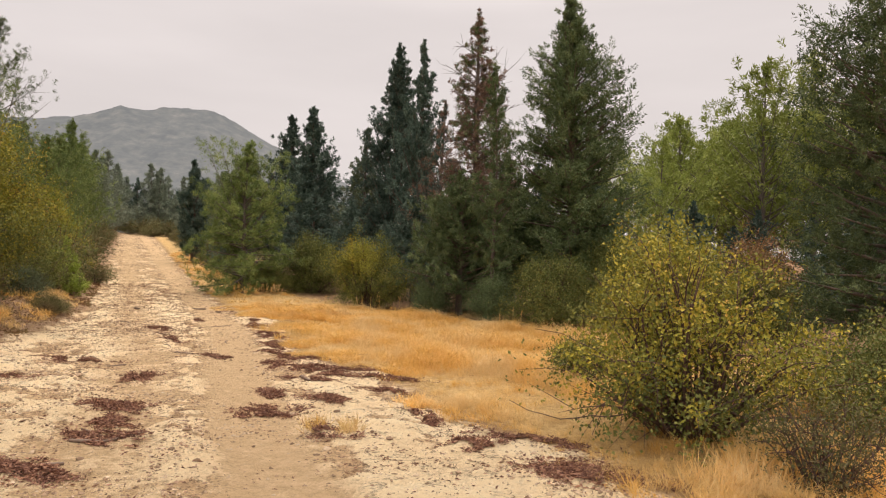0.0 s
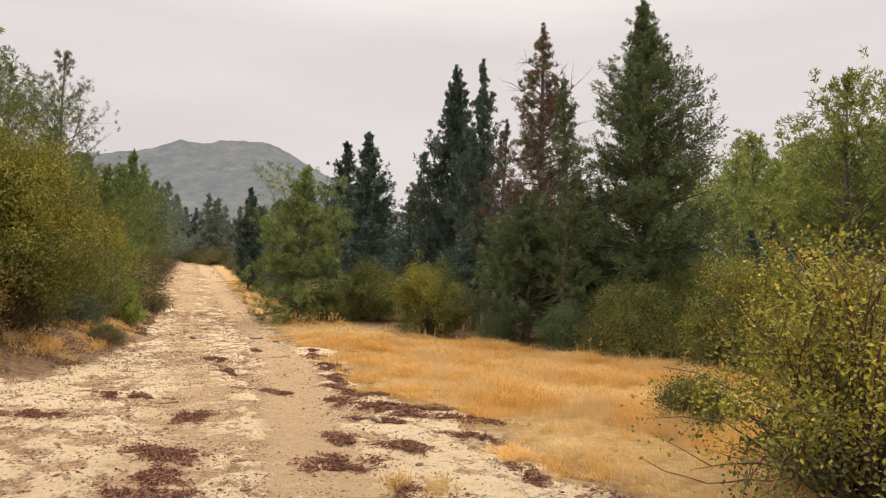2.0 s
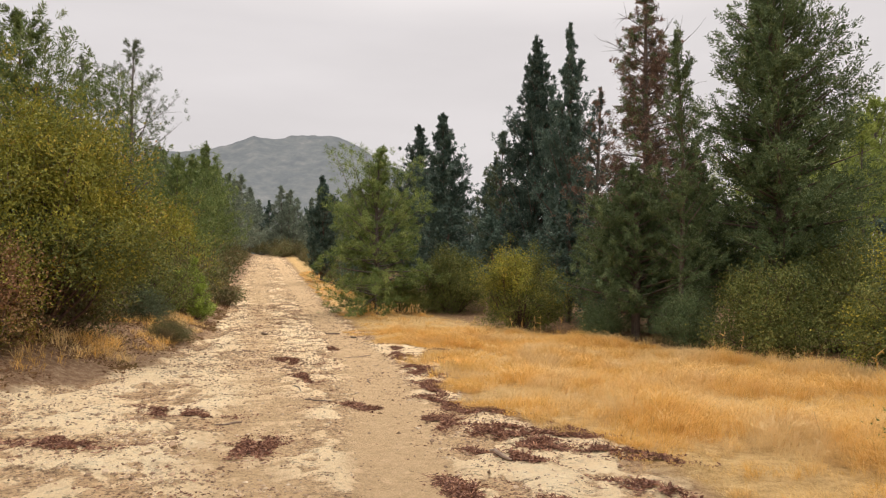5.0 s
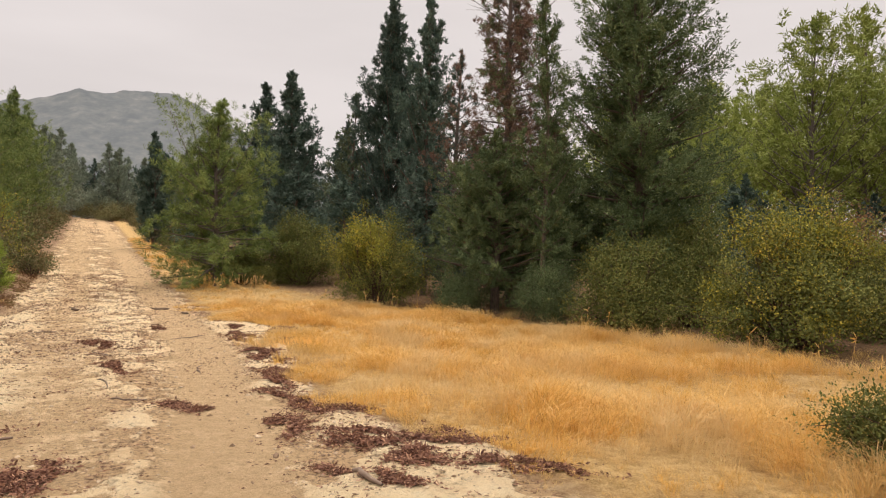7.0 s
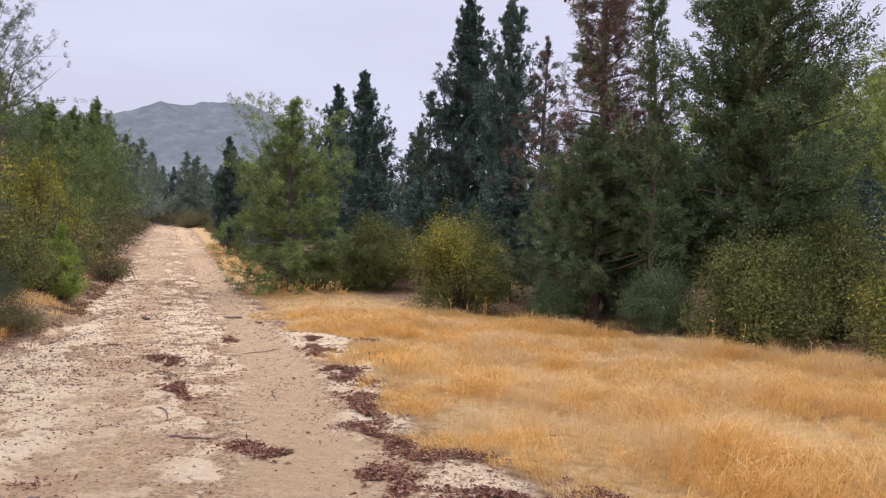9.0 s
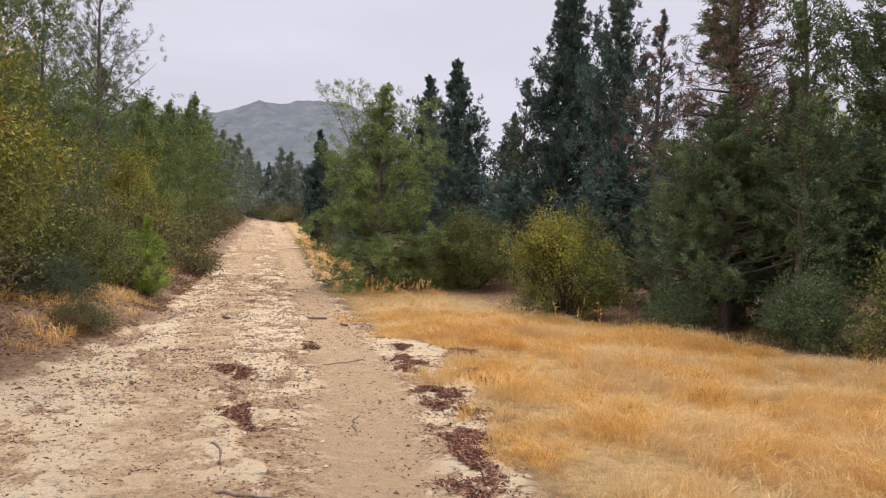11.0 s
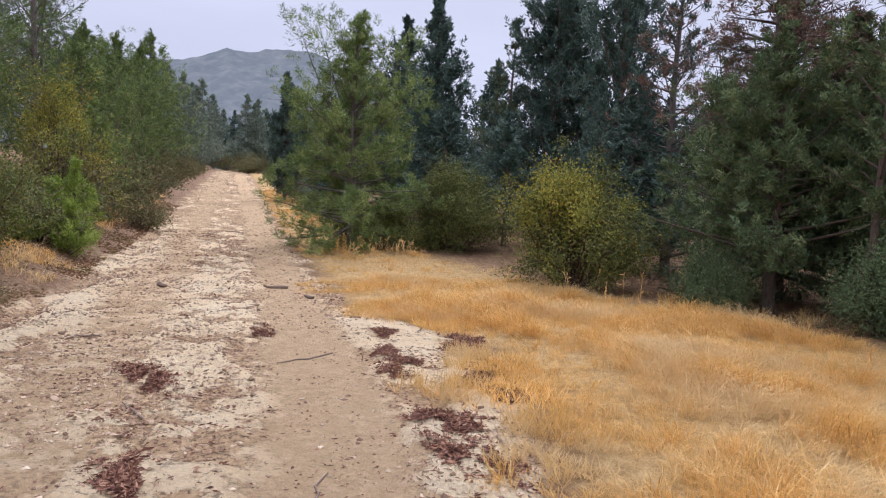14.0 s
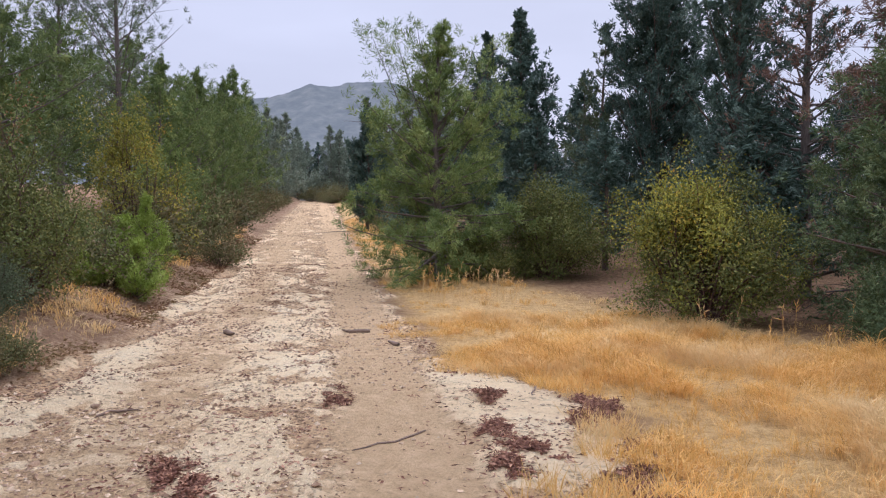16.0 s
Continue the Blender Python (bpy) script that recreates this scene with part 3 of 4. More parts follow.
big_juniper = tree("juniper_tree", 3.8, 22.2, 11, 10.5, outline((0.1, 1.75), (0.3, 1.8), (0.55, 1.6), (0.68, 1.4), (0.8, 0.95), (0.9, 0.45), (1, 0.08)), 300, (-6, 56), JUNIPER, "tall dark green juniper with ragged spire-like crown behind the dry grass", trunk=0.2, low=0.1, clumps=12, per=42, clump_r=0.19, leaf=(0.1, 0.026), bow=0.08, spread=0.1, inner=0.15, lean=(-0.02, 0), aim=(0.8, 0.3, 0.4), vary=(0.5, 1.3))
edge_juniper = tree("juniper_tree", 9.0, 14.2, 12, 12.0, outline((0.03, 1.9), (0.3, 2.0), (0.5, 1.8), (0.58, 1.2), (0.8, 0.7), (1, 0.1)), 230, (-4, 54), JUNIPER, "very tall dense dark green juniper rising over the shrubs", trunk=0.2, clumps=13, per=44, clump_r=0.19, leaf=(0.09, 0.024), bow=0.08, inner=0.15, spread=0.13, vary=(0.7, 1.15))
skirt_juniper = tree("juniper_tree", 0.25, 22.6, 13, 4.6, cone(2.9, 0.8), 110, (-8, 50), JUNIPER, "broad dark green juniper with boughs sweeping to the ground", trunk=0.11, low=0.2, clumps=13, per=58, clump_r=0.15, leaf=(0.085, 0.017), bow=0.12, inner=0.15)
side_juniper = tree("juniper_tree", 2.0, 24.2, 31, 5.2, cone(2.4, 0.8), 90, (-4, 50), JUNIPER, "dark green juniper filling the gap between taller trees", trunk=0.11, low=0.2, clumps=12, per=48, clump_r=0.16, leaf=(0.095, 0.021), bow=0.15, inner=0.15)
thin_juniper = tree("juniper_tree", 1.2, 21.3, 14, 7.7, column(0.62), 54, (20, 60), JUNIPER, "thin sparse green juniper with a gappy crown", trunk=0.06, clumps=11, per=34, clump_r=0.12, leaf=(0.09, 0.02), low=0.2, bow=0.2)
cypress_a = tree("cypress_tree", -3.1, 38.5, 15, 13.1, outline((0.05, 2.3), (0.3, 2.2), (0.45, 1.7), (0.65, 1.2), (0.85, 0.65), (0.93, 0.38), (1, 0.08)), 280, (25, 66), CYPRESS, "tall dense blue-green cypress with a pointed crown", trunk=0.2, clumps=11, per=30, clump_r=0.19, leaf=(0.15, 0.045), aim=(0.7, 0.7, 0.35), inner=0.15, vary=(0.45, 1.3))
cypress_b = tree("cypress_tree", -1.5, 30.7, 16, 11.2, outline((0.05, 1.3), (0.35, 1.15), (0.6, 0.85), (0.8, 0.5), (0.92, 0.26), (1, 0.06)), 150, (35, 68), CYPRESS, "slim dark green cypress with a narrow pointed crown", trunk=0.15, clumps=10, per=30, clump_r=0.15, leaf=(0.13, 0.038), aim=(0.7, 0.7, 0.35), inner=0.15, vary=(0.45, 1.3))
conifer_c = tree("cypress_tree", -8.7, 43.8, 17, 10.2, outline((0.05, 2.4), (0.3, 2.0), (0.5, 1.55), (0.7, 1.1), (0.85, 0.6), (1, 0.1)), 170, (5, 55), CYPRESS, "blue-green conifer with an open ragged top", trunk=0.15, clumps=9, per=28, clump_r=0.2, leaf=(0.2, 0.055), bow=0.2, inner=0.15, loose=False, vary=(0.45, 1.35), aim=(0.8, 0.4, 0.4))
conifer_low = tree("cypress_tree", -6.5, 52.0, 27, 8.6, cone(3.3, 0.95), 60, (2, 50), CYPRESS, "dark conifer deep in the wood", trunk=0.14, low=0.14, clumps=9, per=12, clump_r=0.26, leaf=(0.28, 0.09), bow=0.2, inner=0.15, loose=False)
conifer_d = again(conifer_c, -11.4, 49.5, 130, 1.0, 1.02)
wispy = tree("juniper_tree", -5.0, 40.5, 18, 8.6, cone(2.3, 0.9), 56, (10, 52), SPARSE, "thin wispy grey-green conifer with gaps in its crown", trunk=0.1, clumps=6, per=24, clump_r=0.18, leaf=(0.18, 0.05), bow=0.2)

# half-dead conifer: grey-brown twigs above, green skirts below
dead = tree("dead_conifer", 0.95, 24.6, 19, 10.5, outline((0.05, 1.9), (0.3, 1.75), (0.5, 1.4), (0.65, 1.05), (0.78, 0.7), (0.88, 0.42), (1, 0.1)), 190, (-8, 44), DEADLEAF, "half-dead conifer with bare brown branches and some green", "tree", GREY_BARK, trunk=0.17, clumps=13, per=38, clump_r=0.17, leaf=(0.11, 0.02), spread=0.12, bare=4, bow=-0.06, inner=0.15, lean=(-0.03, 0), aim=(0.6, -0.15, 0.6), vary=(0.65, 1.15),
            arms=((0.7, -10, 50, 1.9), (0.6, 15, 42, 1.9), (0.78, 20, 55, 1.3), (0.5, -25, 35, 1.9), (0.86, 175, 38, 1.0), (0.76, 190, 34, 1.4), (0.45, 5, 30, 1.8)),
            crown2=(JUNIPER, lambda c: np.where(c[:, 2] < 3.2, 0.85, np.where(c[:, 2] > 8.6, 0.4, 0.1 + 0.3 * (c[:, 0] < -0.3))), 36))
tree("dead_conifer", -0.5, 28.0, 33, 8.0, cone(2.2, 0.9), 90, (5, 48), DEADLEAF, "brown-tipped conifer standing behind the half-dead one", "tree", GREY_BARK, trunk=0.12, clumps=9, per=24, clump_r=0.16, leaf=(0.12, 0.026), bare=3, bow=0.12, inner=0.15,
     crown2=(CYPRESS, lambda c: np.where(c[:, 2] < 4.0, 0.8, 0.45), 30))

# young pine beside the road
pine_d = tree("pine_tree", -8.35, 28.6, 20, 6.1, outline((0.05, 1.7), (0.15, 2.1), (0.4, 2.15), (0.6, 1.7), (0.8, 0.9), (1, 0.15)), 96, (-16, 60), PINE, "young bushy pine with upswept branches beside the road", trunk=0.1, clumps=14, per=44, clump_r=0.16, leaf=(0.14, 0.016), aim=(0.7, 0.7, 0.6), low=0.05, bow=0.14, lean=(-0.01, 0.0), bark=GREY_BARK, inner=0.3, bare=1, plume=2.0, splay=1.0,
              extra=((0.4, 180, 62, 3.6), (0.5, 165, 66, 3.0), (0.45, 0, 60, 2.9), (0.55, 20, 66, 2.4), (0.6, 250, 70, 2.2), (0.35, 195, 48, 2.6), (0.4, -15, 45, 2.6), (0.62, 90, 68, 2.2)))
tree("pine_tree", -8.8, 30.0, 32, 5.7, cone(1.9, 0.7, 0.2, 0.6), 40, (25, 72), PINE, "slender young pine with upswept branches", trunk=0.07, clumps=8, per=50, clump_r=0.14, leaf=(0.15, 0.018), aim=(0.7, 0.6, 0.8), low=0.08, bow=0.3, bark=GREY_BARK, inner=0.25, bare=1)
column_e = tree("cypress_tree", -17.0, 46.5, 21, 6.7, outline((0.03, 1.0), (0.4, 1.05), (0.7, 0.75), (0.9, 0.35), (1, 0.06)), 110, (35, 70), CYPRESS, "short dark columnar cypress at the road edge", trunk=0.1, clumps=8, per=28, clump_r=0.17, leaf=(0.18, 0.05), aim=(0.5, 0.8, 0.45))

# light green pines further back
green_pine = tree("pine_tree", 15.3, 35.0, 22, 11.8, rounded(4.6, 0.2), 80, (15, 65), BRIGHT_PINE, "tall light green pine with a rounded airy crown", trunk=0.16, clumps=11, per=20, clump_r=0.28, leaf=(0.25, 0.055), low=0.22, bow=0.2, inner=0.3, bark=GREY_BARK, loose=False, spread=0.12)
for x_, y_, turn_, k_, tall_ in ((12.3, 38.5, 80, 0.82, 1.0), (18.6, 36.5, 200, 1.06, 1.0), (10.0, 34.0, 300, 0.6, 1.1), (21.0, 33.0, 40, 0.9, 1.0), (13.8, 44.0, 150, 0.95, 0.9), (17.5, 44.0, 20, 0.9, 1.0), (23.0, 41.0, 260, 1.0, 1.0), (9.0, 45.0, 120, 0.75, 1.0), (20.0, 46.0, 65, 0.95, 1.0), (24.5, 48.0, 165, 1.0, 1.0), (28.0, 43.0, 245, 0.95, 1.0), (20.0, 53.0, 345, 1.0, 1.0), (31.0, 50.0, 25, 1.05, 1.0), (26.0, 35.0, 85, 0.85, 1.0)):
    again(green_pine, x_, y_, turn_, k_, tall_)

# dim conifers that close the wood behind
for x_, y_, turn_, k_, tall_ in ((2.5, 36, 30, 0.72, 0.85), (6.5, 33, 100, 0.75, 0.8), (5.0, 42, 190, 0.85, 0.85), (-1.5, 46, 260, 0.85, 0.8), (8.5, 27.5, 75, 0.5, 0.8), (11.5, 29, 10, 0.5, 0.7), (2.0, 52, 55, 0.95, 0.85), (15, 28, 222, 0.5, 0.7), (-14.0, 57, 310, 0.85, 0.8), (-10.5, 60, 20, 0.9, 0.8)):
    again(conifer_low, x_, y_, turn_, k_ * 1.15, tall_)

for x_, y_, turn_, k_, tall_ in ((-1.5, 27.5, 20, 0.55, 0.75), (-4.6, 32.5, 80, 0.55, 0.75), (2.2, 29.0, 140, 0.6, 0.8), (5.6, 27.0, 200, 0.6, 0.75), (-7.0, 36.0, 250, 0.6, 0.8), (0.3, 34.0, 300, 0.62, 0.8), (8.3, 24.0, 30, 0.42, 0.75), (-12.0, 39.0, 170, 0.5, 0.8), (7.5, 37.5, 65, 0.7, 0.9), (-14.8, 50.0, 95, 0.6, 0.9), (12.5, 22.0, 15, 0.5, 0.8), (14.5, 24.5, 115, 0.55, 0.8), (13.0, 19.0, 215, 0.5, 0.8), (17.5, 26.0, 285, 0.6, 0.8), (10.5, 31.0, 325, 0.55, 0.85), (16.0, 18.0, 45, 0.6, 0.8), (19.0, 30.0, 75, 0.6, 0.8), (22.0, 28.0, 175, 0.65, 0.8), (13.5, 31.5, 265, 0.55, 0.8), (16.5, 32.5, 355, 0.6, 0.7), (24.0, 38.0, 35, 0.7, 0.8)):
    again(conifer_low, x_, y_, turn_, k_ * 1.15, tall_)

# ---- pines on the left ----
pine_f = tree("pine_tree", -19.3, 23.6, 23, 9.2, rounded(4.2, 0.1), 76, (8, 66), PINE, "tall green pine with a rounded dense crown on the bank", trunk=0.15, clumps=16, per=46, clump_r=0.24, leaf=(0.16, 0.03), low=0.1, bow=0.2, bark=GREY_BARK, loose=False, spread=0.11)
pine_g = tree("pine_tree", -29.9, 55.0, 24, 9.4, outline((0.05, 2.2), (0.2, 3.0), (0.5, 2.8), (0.75, 1.8), (0.9, 0.9), (1, 0.2)), 90, (4, 60), PINE, "green pine with a tapering crown at the road side", trunk=0.14, clumps=12, per=30, clump_r=0.22, leaf=(0.2, 0.034), bow=0.2, bark=GREY_BARK, loose=False, spread=0.12, vary=(0.55, 1.2), aim=(0.5, 0.8, 0.5))
pine_h = tree("pine_tree", -23.9, 36.7, 25, 12.3, outline((0.2, 1.0), (0.45, 2.0), (0.7, 2.3), (0.85, 1.5), (1, 0.3)), 56, (10, 62), SPARSE, "tall sparse grey-green pine with see-through top", trunk=0.16, clumps=10, per=30, clump_r=0.16, leaf=(0.16, 0.022), low=0.25, bow=0.2, bare=2, bark=GREY_BARK, loose=False)
pine_far = tree("pine_tree", -41.0, 99.0, 26, 9.2, cone(3.6, 0.95, 0.2, 0.6), 60, (5, 56), FAR_PINE, "distant hazy grey-green pine at the bend of the road", trunk=0.14, clumps=8, per=12, clump_r=0.3, leaf=(0.38, 0.09), bow=0.2, bark=GREY_BARK, loose=False)
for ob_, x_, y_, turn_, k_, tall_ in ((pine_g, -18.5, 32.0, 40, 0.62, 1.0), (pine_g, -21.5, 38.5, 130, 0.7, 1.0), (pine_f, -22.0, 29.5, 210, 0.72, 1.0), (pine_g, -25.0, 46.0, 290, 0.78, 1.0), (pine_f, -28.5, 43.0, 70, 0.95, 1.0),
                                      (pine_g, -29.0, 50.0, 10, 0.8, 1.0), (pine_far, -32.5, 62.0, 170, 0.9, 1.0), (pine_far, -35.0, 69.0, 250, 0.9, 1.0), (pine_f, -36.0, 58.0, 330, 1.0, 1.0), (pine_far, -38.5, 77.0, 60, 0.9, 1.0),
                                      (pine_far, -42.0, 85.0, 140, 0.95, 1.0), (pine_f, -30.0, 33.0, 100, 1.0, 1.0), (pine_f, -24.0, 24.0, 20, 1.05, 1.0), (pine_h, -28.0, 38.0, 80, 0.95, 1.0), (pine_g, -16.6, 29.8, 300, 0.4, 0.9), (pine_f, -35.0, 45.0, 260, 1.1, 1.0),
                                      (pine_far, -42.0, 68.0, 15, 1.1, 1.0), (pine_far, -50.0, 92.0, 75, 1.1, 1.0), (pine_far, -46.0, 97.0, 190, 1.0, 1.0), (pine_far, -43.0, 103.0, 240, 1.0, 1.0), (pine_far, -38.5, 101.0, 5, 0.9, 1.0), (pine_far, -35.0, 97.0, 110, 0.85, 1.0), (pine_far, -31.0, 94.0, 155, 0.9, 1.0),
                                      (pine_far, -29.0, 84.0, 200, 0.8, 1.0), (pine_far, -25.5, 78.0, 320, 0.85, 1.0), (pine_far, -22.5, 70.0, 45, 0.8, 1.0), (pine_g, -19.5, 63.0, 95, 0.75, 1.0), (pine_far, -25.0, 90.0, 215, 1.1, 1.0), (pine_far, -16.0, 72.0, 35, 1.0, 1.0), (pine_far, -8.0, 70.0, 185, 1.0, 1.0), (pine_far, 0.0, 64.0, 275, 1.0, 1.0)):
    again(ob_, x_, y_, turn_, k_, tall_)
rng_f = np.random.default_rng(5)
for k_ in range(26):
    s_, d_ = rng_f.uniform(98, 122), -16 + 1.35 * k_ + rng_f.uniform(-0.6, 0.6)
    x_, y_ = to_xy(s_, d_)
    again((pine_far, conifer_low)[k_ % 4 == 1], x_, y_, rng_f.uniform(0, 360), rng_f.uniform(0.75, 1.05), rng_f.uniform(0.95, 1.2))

# ---- shrubs ----
rose = bush("rose_bush", 2.3, 7.0, 40, 1.4, 1.9, ROSE, "large yellowing rose bush with dark bare stems in dry grass", stems=84, clumps=8, per=28, leaf=(0.042, 0.028), clump_r=0.09, fill=0.85, low=0.06, edge=0.1, shell=0.6, crown2=(SHRUB, lambda c: np.where(c[:, 2] < 0.7, 0.7, 0.08)))
for bend in (((-0.2, -0.2, 0.12), (-0.8, -0.36, 0.3), (-1.3, -0.42, 0.27), (-1.8, -0.28, 0.4)), ((0.05, 0.0, 0.15), (-0.55, 0.06, 0.6), (-1.05, 0.18, 0.9), (-1.5, 0.3, 1.02)), ((0.1, 0.1, 0.2), (-0.35, 0.1, 0.8), (-0.7, 0.15, 1.25), (-0.95, 0.2, 1.6))):
    fit_ = np.polyfit(np.linspace(0, 1, 4), np.array(bend), 3)
    along = np.linspace(0, 1, 11)[:, None]
    shoot = fit_[0] * along ** 3 + fit_[1] * along ** 2 + fit_[2] * along + fit_[3] + 0.012 * np.sin(along * 23 + np.array([0, 1, 2]))
    part("stem", raw_mesh("stem", *tube(shoot, np.linspace(0.009, 0.003, 11), 5), STEM, True), rose)
bush("rose_bush", 4.6, 7.6, 41, 1.1, 1.1, SHRUB, "low green rose bush in dry grass", stems=30, clumps=6, per=50, leaf=(0.045, 0.028))
bush("dry_shrub", 2.75, 5.45, 42, 0.55, 0.75, HEATH, "dry brownish twiggy shrub among straw", stems=34, clumps=4, per=26, leaf=(0.035, 0.014), clump_r=0.1, fill=0.7)
bush("small_shrub", 1.75, 9.9, 43, 0.5, 0.62, SHRUB, "small dark green thorny shrub in dry grass", stems=26, clumps=6, per=50, leaf=(0.03, 0.018), clump_r=0.09)
bush("round_shrub", 5.0, 17.2, 44, 1.75, 2.35, SHRUB, "big rounded olive-green shrub with yellowing leaf tips", stems=64, clumps=12, per=56, clump_r=0.13, leaf=(0.05, 0.032), low=0.08, edge=0.15, crown2=(ROSE, lambda c: 0.15 + 0.4 * (c[:, 2] > 1.6)))
bush("round_shrub", 2.7, 19.6, 45, 1.2, 1.95, SHRUB, "olive-green shrub with pale leaves under the juniper", stems=44, clumps=8, per=62, leaf=(0.05, 0.032), fill=0.85, low=0.08, edge=0.15)
bush("round_shrub", 4.5, 20.6, 46, 1.1, 2.3, SHRUB, "leafy green shrub under the juniper", stems=36, clumps=8, per=62, leaf=(0.05, 0.032), low=0.08, edge=0.15)
bush("low_juniper_bush", 1.2, 20.7, 47, 0.75, 1.25, JUNIPER, "low dark green juniper bush at the wood edge", stems=30, clumps=9, per=64, leaf=(0.06, 0.013), clump_r=0.12)
bush("low_juniper_bush", -0.6, 22.2, 48, 0.7, 0.9, JUNIPER, "low dark green juniper bush at the wood edge", stems=26, clumps=9, per=60, leaf=(0.06, 0.013), clump_r=0.12)
bush("round_shrub", -2.85, 24.1, 49, 1.3, 2.4, SHRUB, "round olive-green shrub with yellow and orange upper leaves", stems=58, clumps=12, per=52, clump_r=0.12, leaf=(0.046, 0.03), low=0.06, edge=0.15, crown2=(YELLOW, lambda c: 0.75 * (c[:, 2] > 1.3) * (c[:, 0] < 0.3) + 0.12))
bush("round_shrub", -5.9, 30.3, 50, 1.55, 2.3, SHRUB, "wide dark olive shrub under the young pine", stems=60, clumps=12, per=48, clump_r=0.14, leaf=(0.055, 0.034), low=0.06, edge=0.12)
bush("round_shrub", -7.7, 29.2, 61, 1.05, 1.15, SHRUB, "low dark olive shrub at the foot of the young pine", stems=40, clumps=9, per=44, clump_r=0.12, leaf=(0.045, 0.028))
bush("russet_shrub", 10.3, 24.2, 51, 1.6, 2.9, RUSSET, "reddish-brown half-bare shrub before the pines", stems=40, clumps=7, per=40, leaf=(0.07, 0.045))
bush("round_shrub", 8.0, 18.5, 52, 1.6, 1.7, SHRUB, "olive-green shrub at the wood edge", stems=40, clumps=8, per=60, leaf=(0.05, 0.032), low=0.08, edge=0.15)
bush("round_shrub", 7.5, 10.5, 53, 1.2, 0.95, SHRUB, "low olive-green shrub among dry grass", stems=34, clumps=7, per=44, leaf=(0.05, 0.03))

bush("yellowing_bush", -11.0, 14.5, 54, 2.3, 4.0, SHRUB, "huge yellow-green bush on the bank with reddish inner twigs", stems=110, clumps=11, per=70, leaf=(0.06, 0.034), clump_r=0.17, low=0.3, edge=0.5, shell=0.4, crown2=(YELLOW, lambda c: np.where(c[:, 2] > 1.9, 0.9, 0.35)))
bush("yellowing_bush", -10.4, 12.3, 55, 1.4, 2.0, RUSSET, "brown and yellow-green bush at the foot of the bank", stems=70, clumps=9, per=56, leaf=(0.05, 0.03), clump_r=0.14, low=0.1, edge=0.3, crown2=(YELLOW, lambda c: np.where(c[:, 2] > 1.5, 0.75, 0.4)), loose=False)
bush("grey_green_bush", -12.3, 20.1, 56, 1.2, 2.5, SHRUB, "grey-green twiggy bush on the bank", stems=50, clumps=8, per=50, leaf=(0.048, 0.028), fill=0.85, low=0.2, crown2=(RUSSET, lambda c: 0.35 * (c[:, 2] > 2.0)))
bush("young_oak", -15.0, 26.3, 57, 1.05, 3.4, YELLOW, "small yellow-green oak with several stems", stems=26, clumps=9, per=48, leaf=(0.055, 0.034), category="tree", low=0.4, fill=0.8, clump_r=0.13)
for x_, y_, seed_, high_, wide_ in ((-13.5, 24.8, 58, 1.65, 0.5), (-13.75, 24.3, 62, 1.05, 0.4), (-12.3, 22.9, 59, 0.95, 0.42), (-12.95, 22.4, 63, 0.5, 0.25)):
    tree("pine_sapling", x_, y_, seed_, high_, outline((0, wide_), (0.4, wide_), (0.75, wide_ * 0.6), (1, 0.05)), 34, (25, 70), LIME, "bright green feathery young pine beside the road", "pine sapling", trunk=0.025, clumps=9, per=26, clump_r=0.085, leaf=(0.1, 0.011), low=0.04, bow=0.2, aim=(0.5, 0.8, 0.4), inner=0.3, splay=0.9, group="pine saplings on the bank")
bush("pale_green_shrub", -14.6, 23.6, 64, 0.9, 1.3, PINE, "light green soft shrub on the bank", stems=34, clumps=8, per=46, leaf=(0.06, 0.02), clump_r=0.12)
bush("pale_green_shrub", -11.6, 19.1, 65, 0.6, 0.75, SPARSE, "low grey-green shrub beside dry grass on the bank", stems=30, clumps=7, per=46, leaf=(0.04, 0.014), clump_r=0.09)
bush("pale_green_shrub", -10.2, 17.9, 66, 0.5, 0.4, HEATH, "low grey-green shrub at the road edge", stems=26, clumps=7, per=46, leaf=(0.035, 0.012), clump_r=0.08)
heath = bush("heath_shrub", -15.0, 29.8, 60, 0.7, 0.9, HEATH, "low brownish-green heath shrub on the bank", stems=18, clumps=5, per=15, leaf=(0.1, 0.036), group="heath shrubs on the bank", loose=False)
rng_h = np.random.default_rng(77)
for k_ in range(60):
    s_ = 17 + 72 * (k_ / 60) + rng_h.uniform(-1, 1)
    d_ = float(left_edge(s_)) - 0.9 - abs(rng_h.normal(0, 1.6))
    x_, y_ = to_xy(s_, d_)
    again(heath, x_, y_, rng_h.uniform(0, 360), rng_h.uniform(0.6, 1.7), rng_h.uniform(0.7, 1.2))
for k_ in range(16):
    s_ = 33 + 60 * (k_ / 16)
    x_, y_ = to_xy(s_, 4.9 + abs(rng_h.normal(0, 0.8)))
    again(heath, x_, y_, rng_h.uniform(0, 360), rng_h.uniform(0.8, 1.7), rng_h.uniform(0.7, 1.1))
for x_, y_, k_ in ((-36.3, 86.0, 1.8), (-35.0, 87.5, 2.2), (-37.5, 89.5, 2.4), (-39.5, 91.0, 2.2), (-41.5, 91.5, 2.0)):
    again(heath, x_, y_, 40 * k_, k_, 0.8)


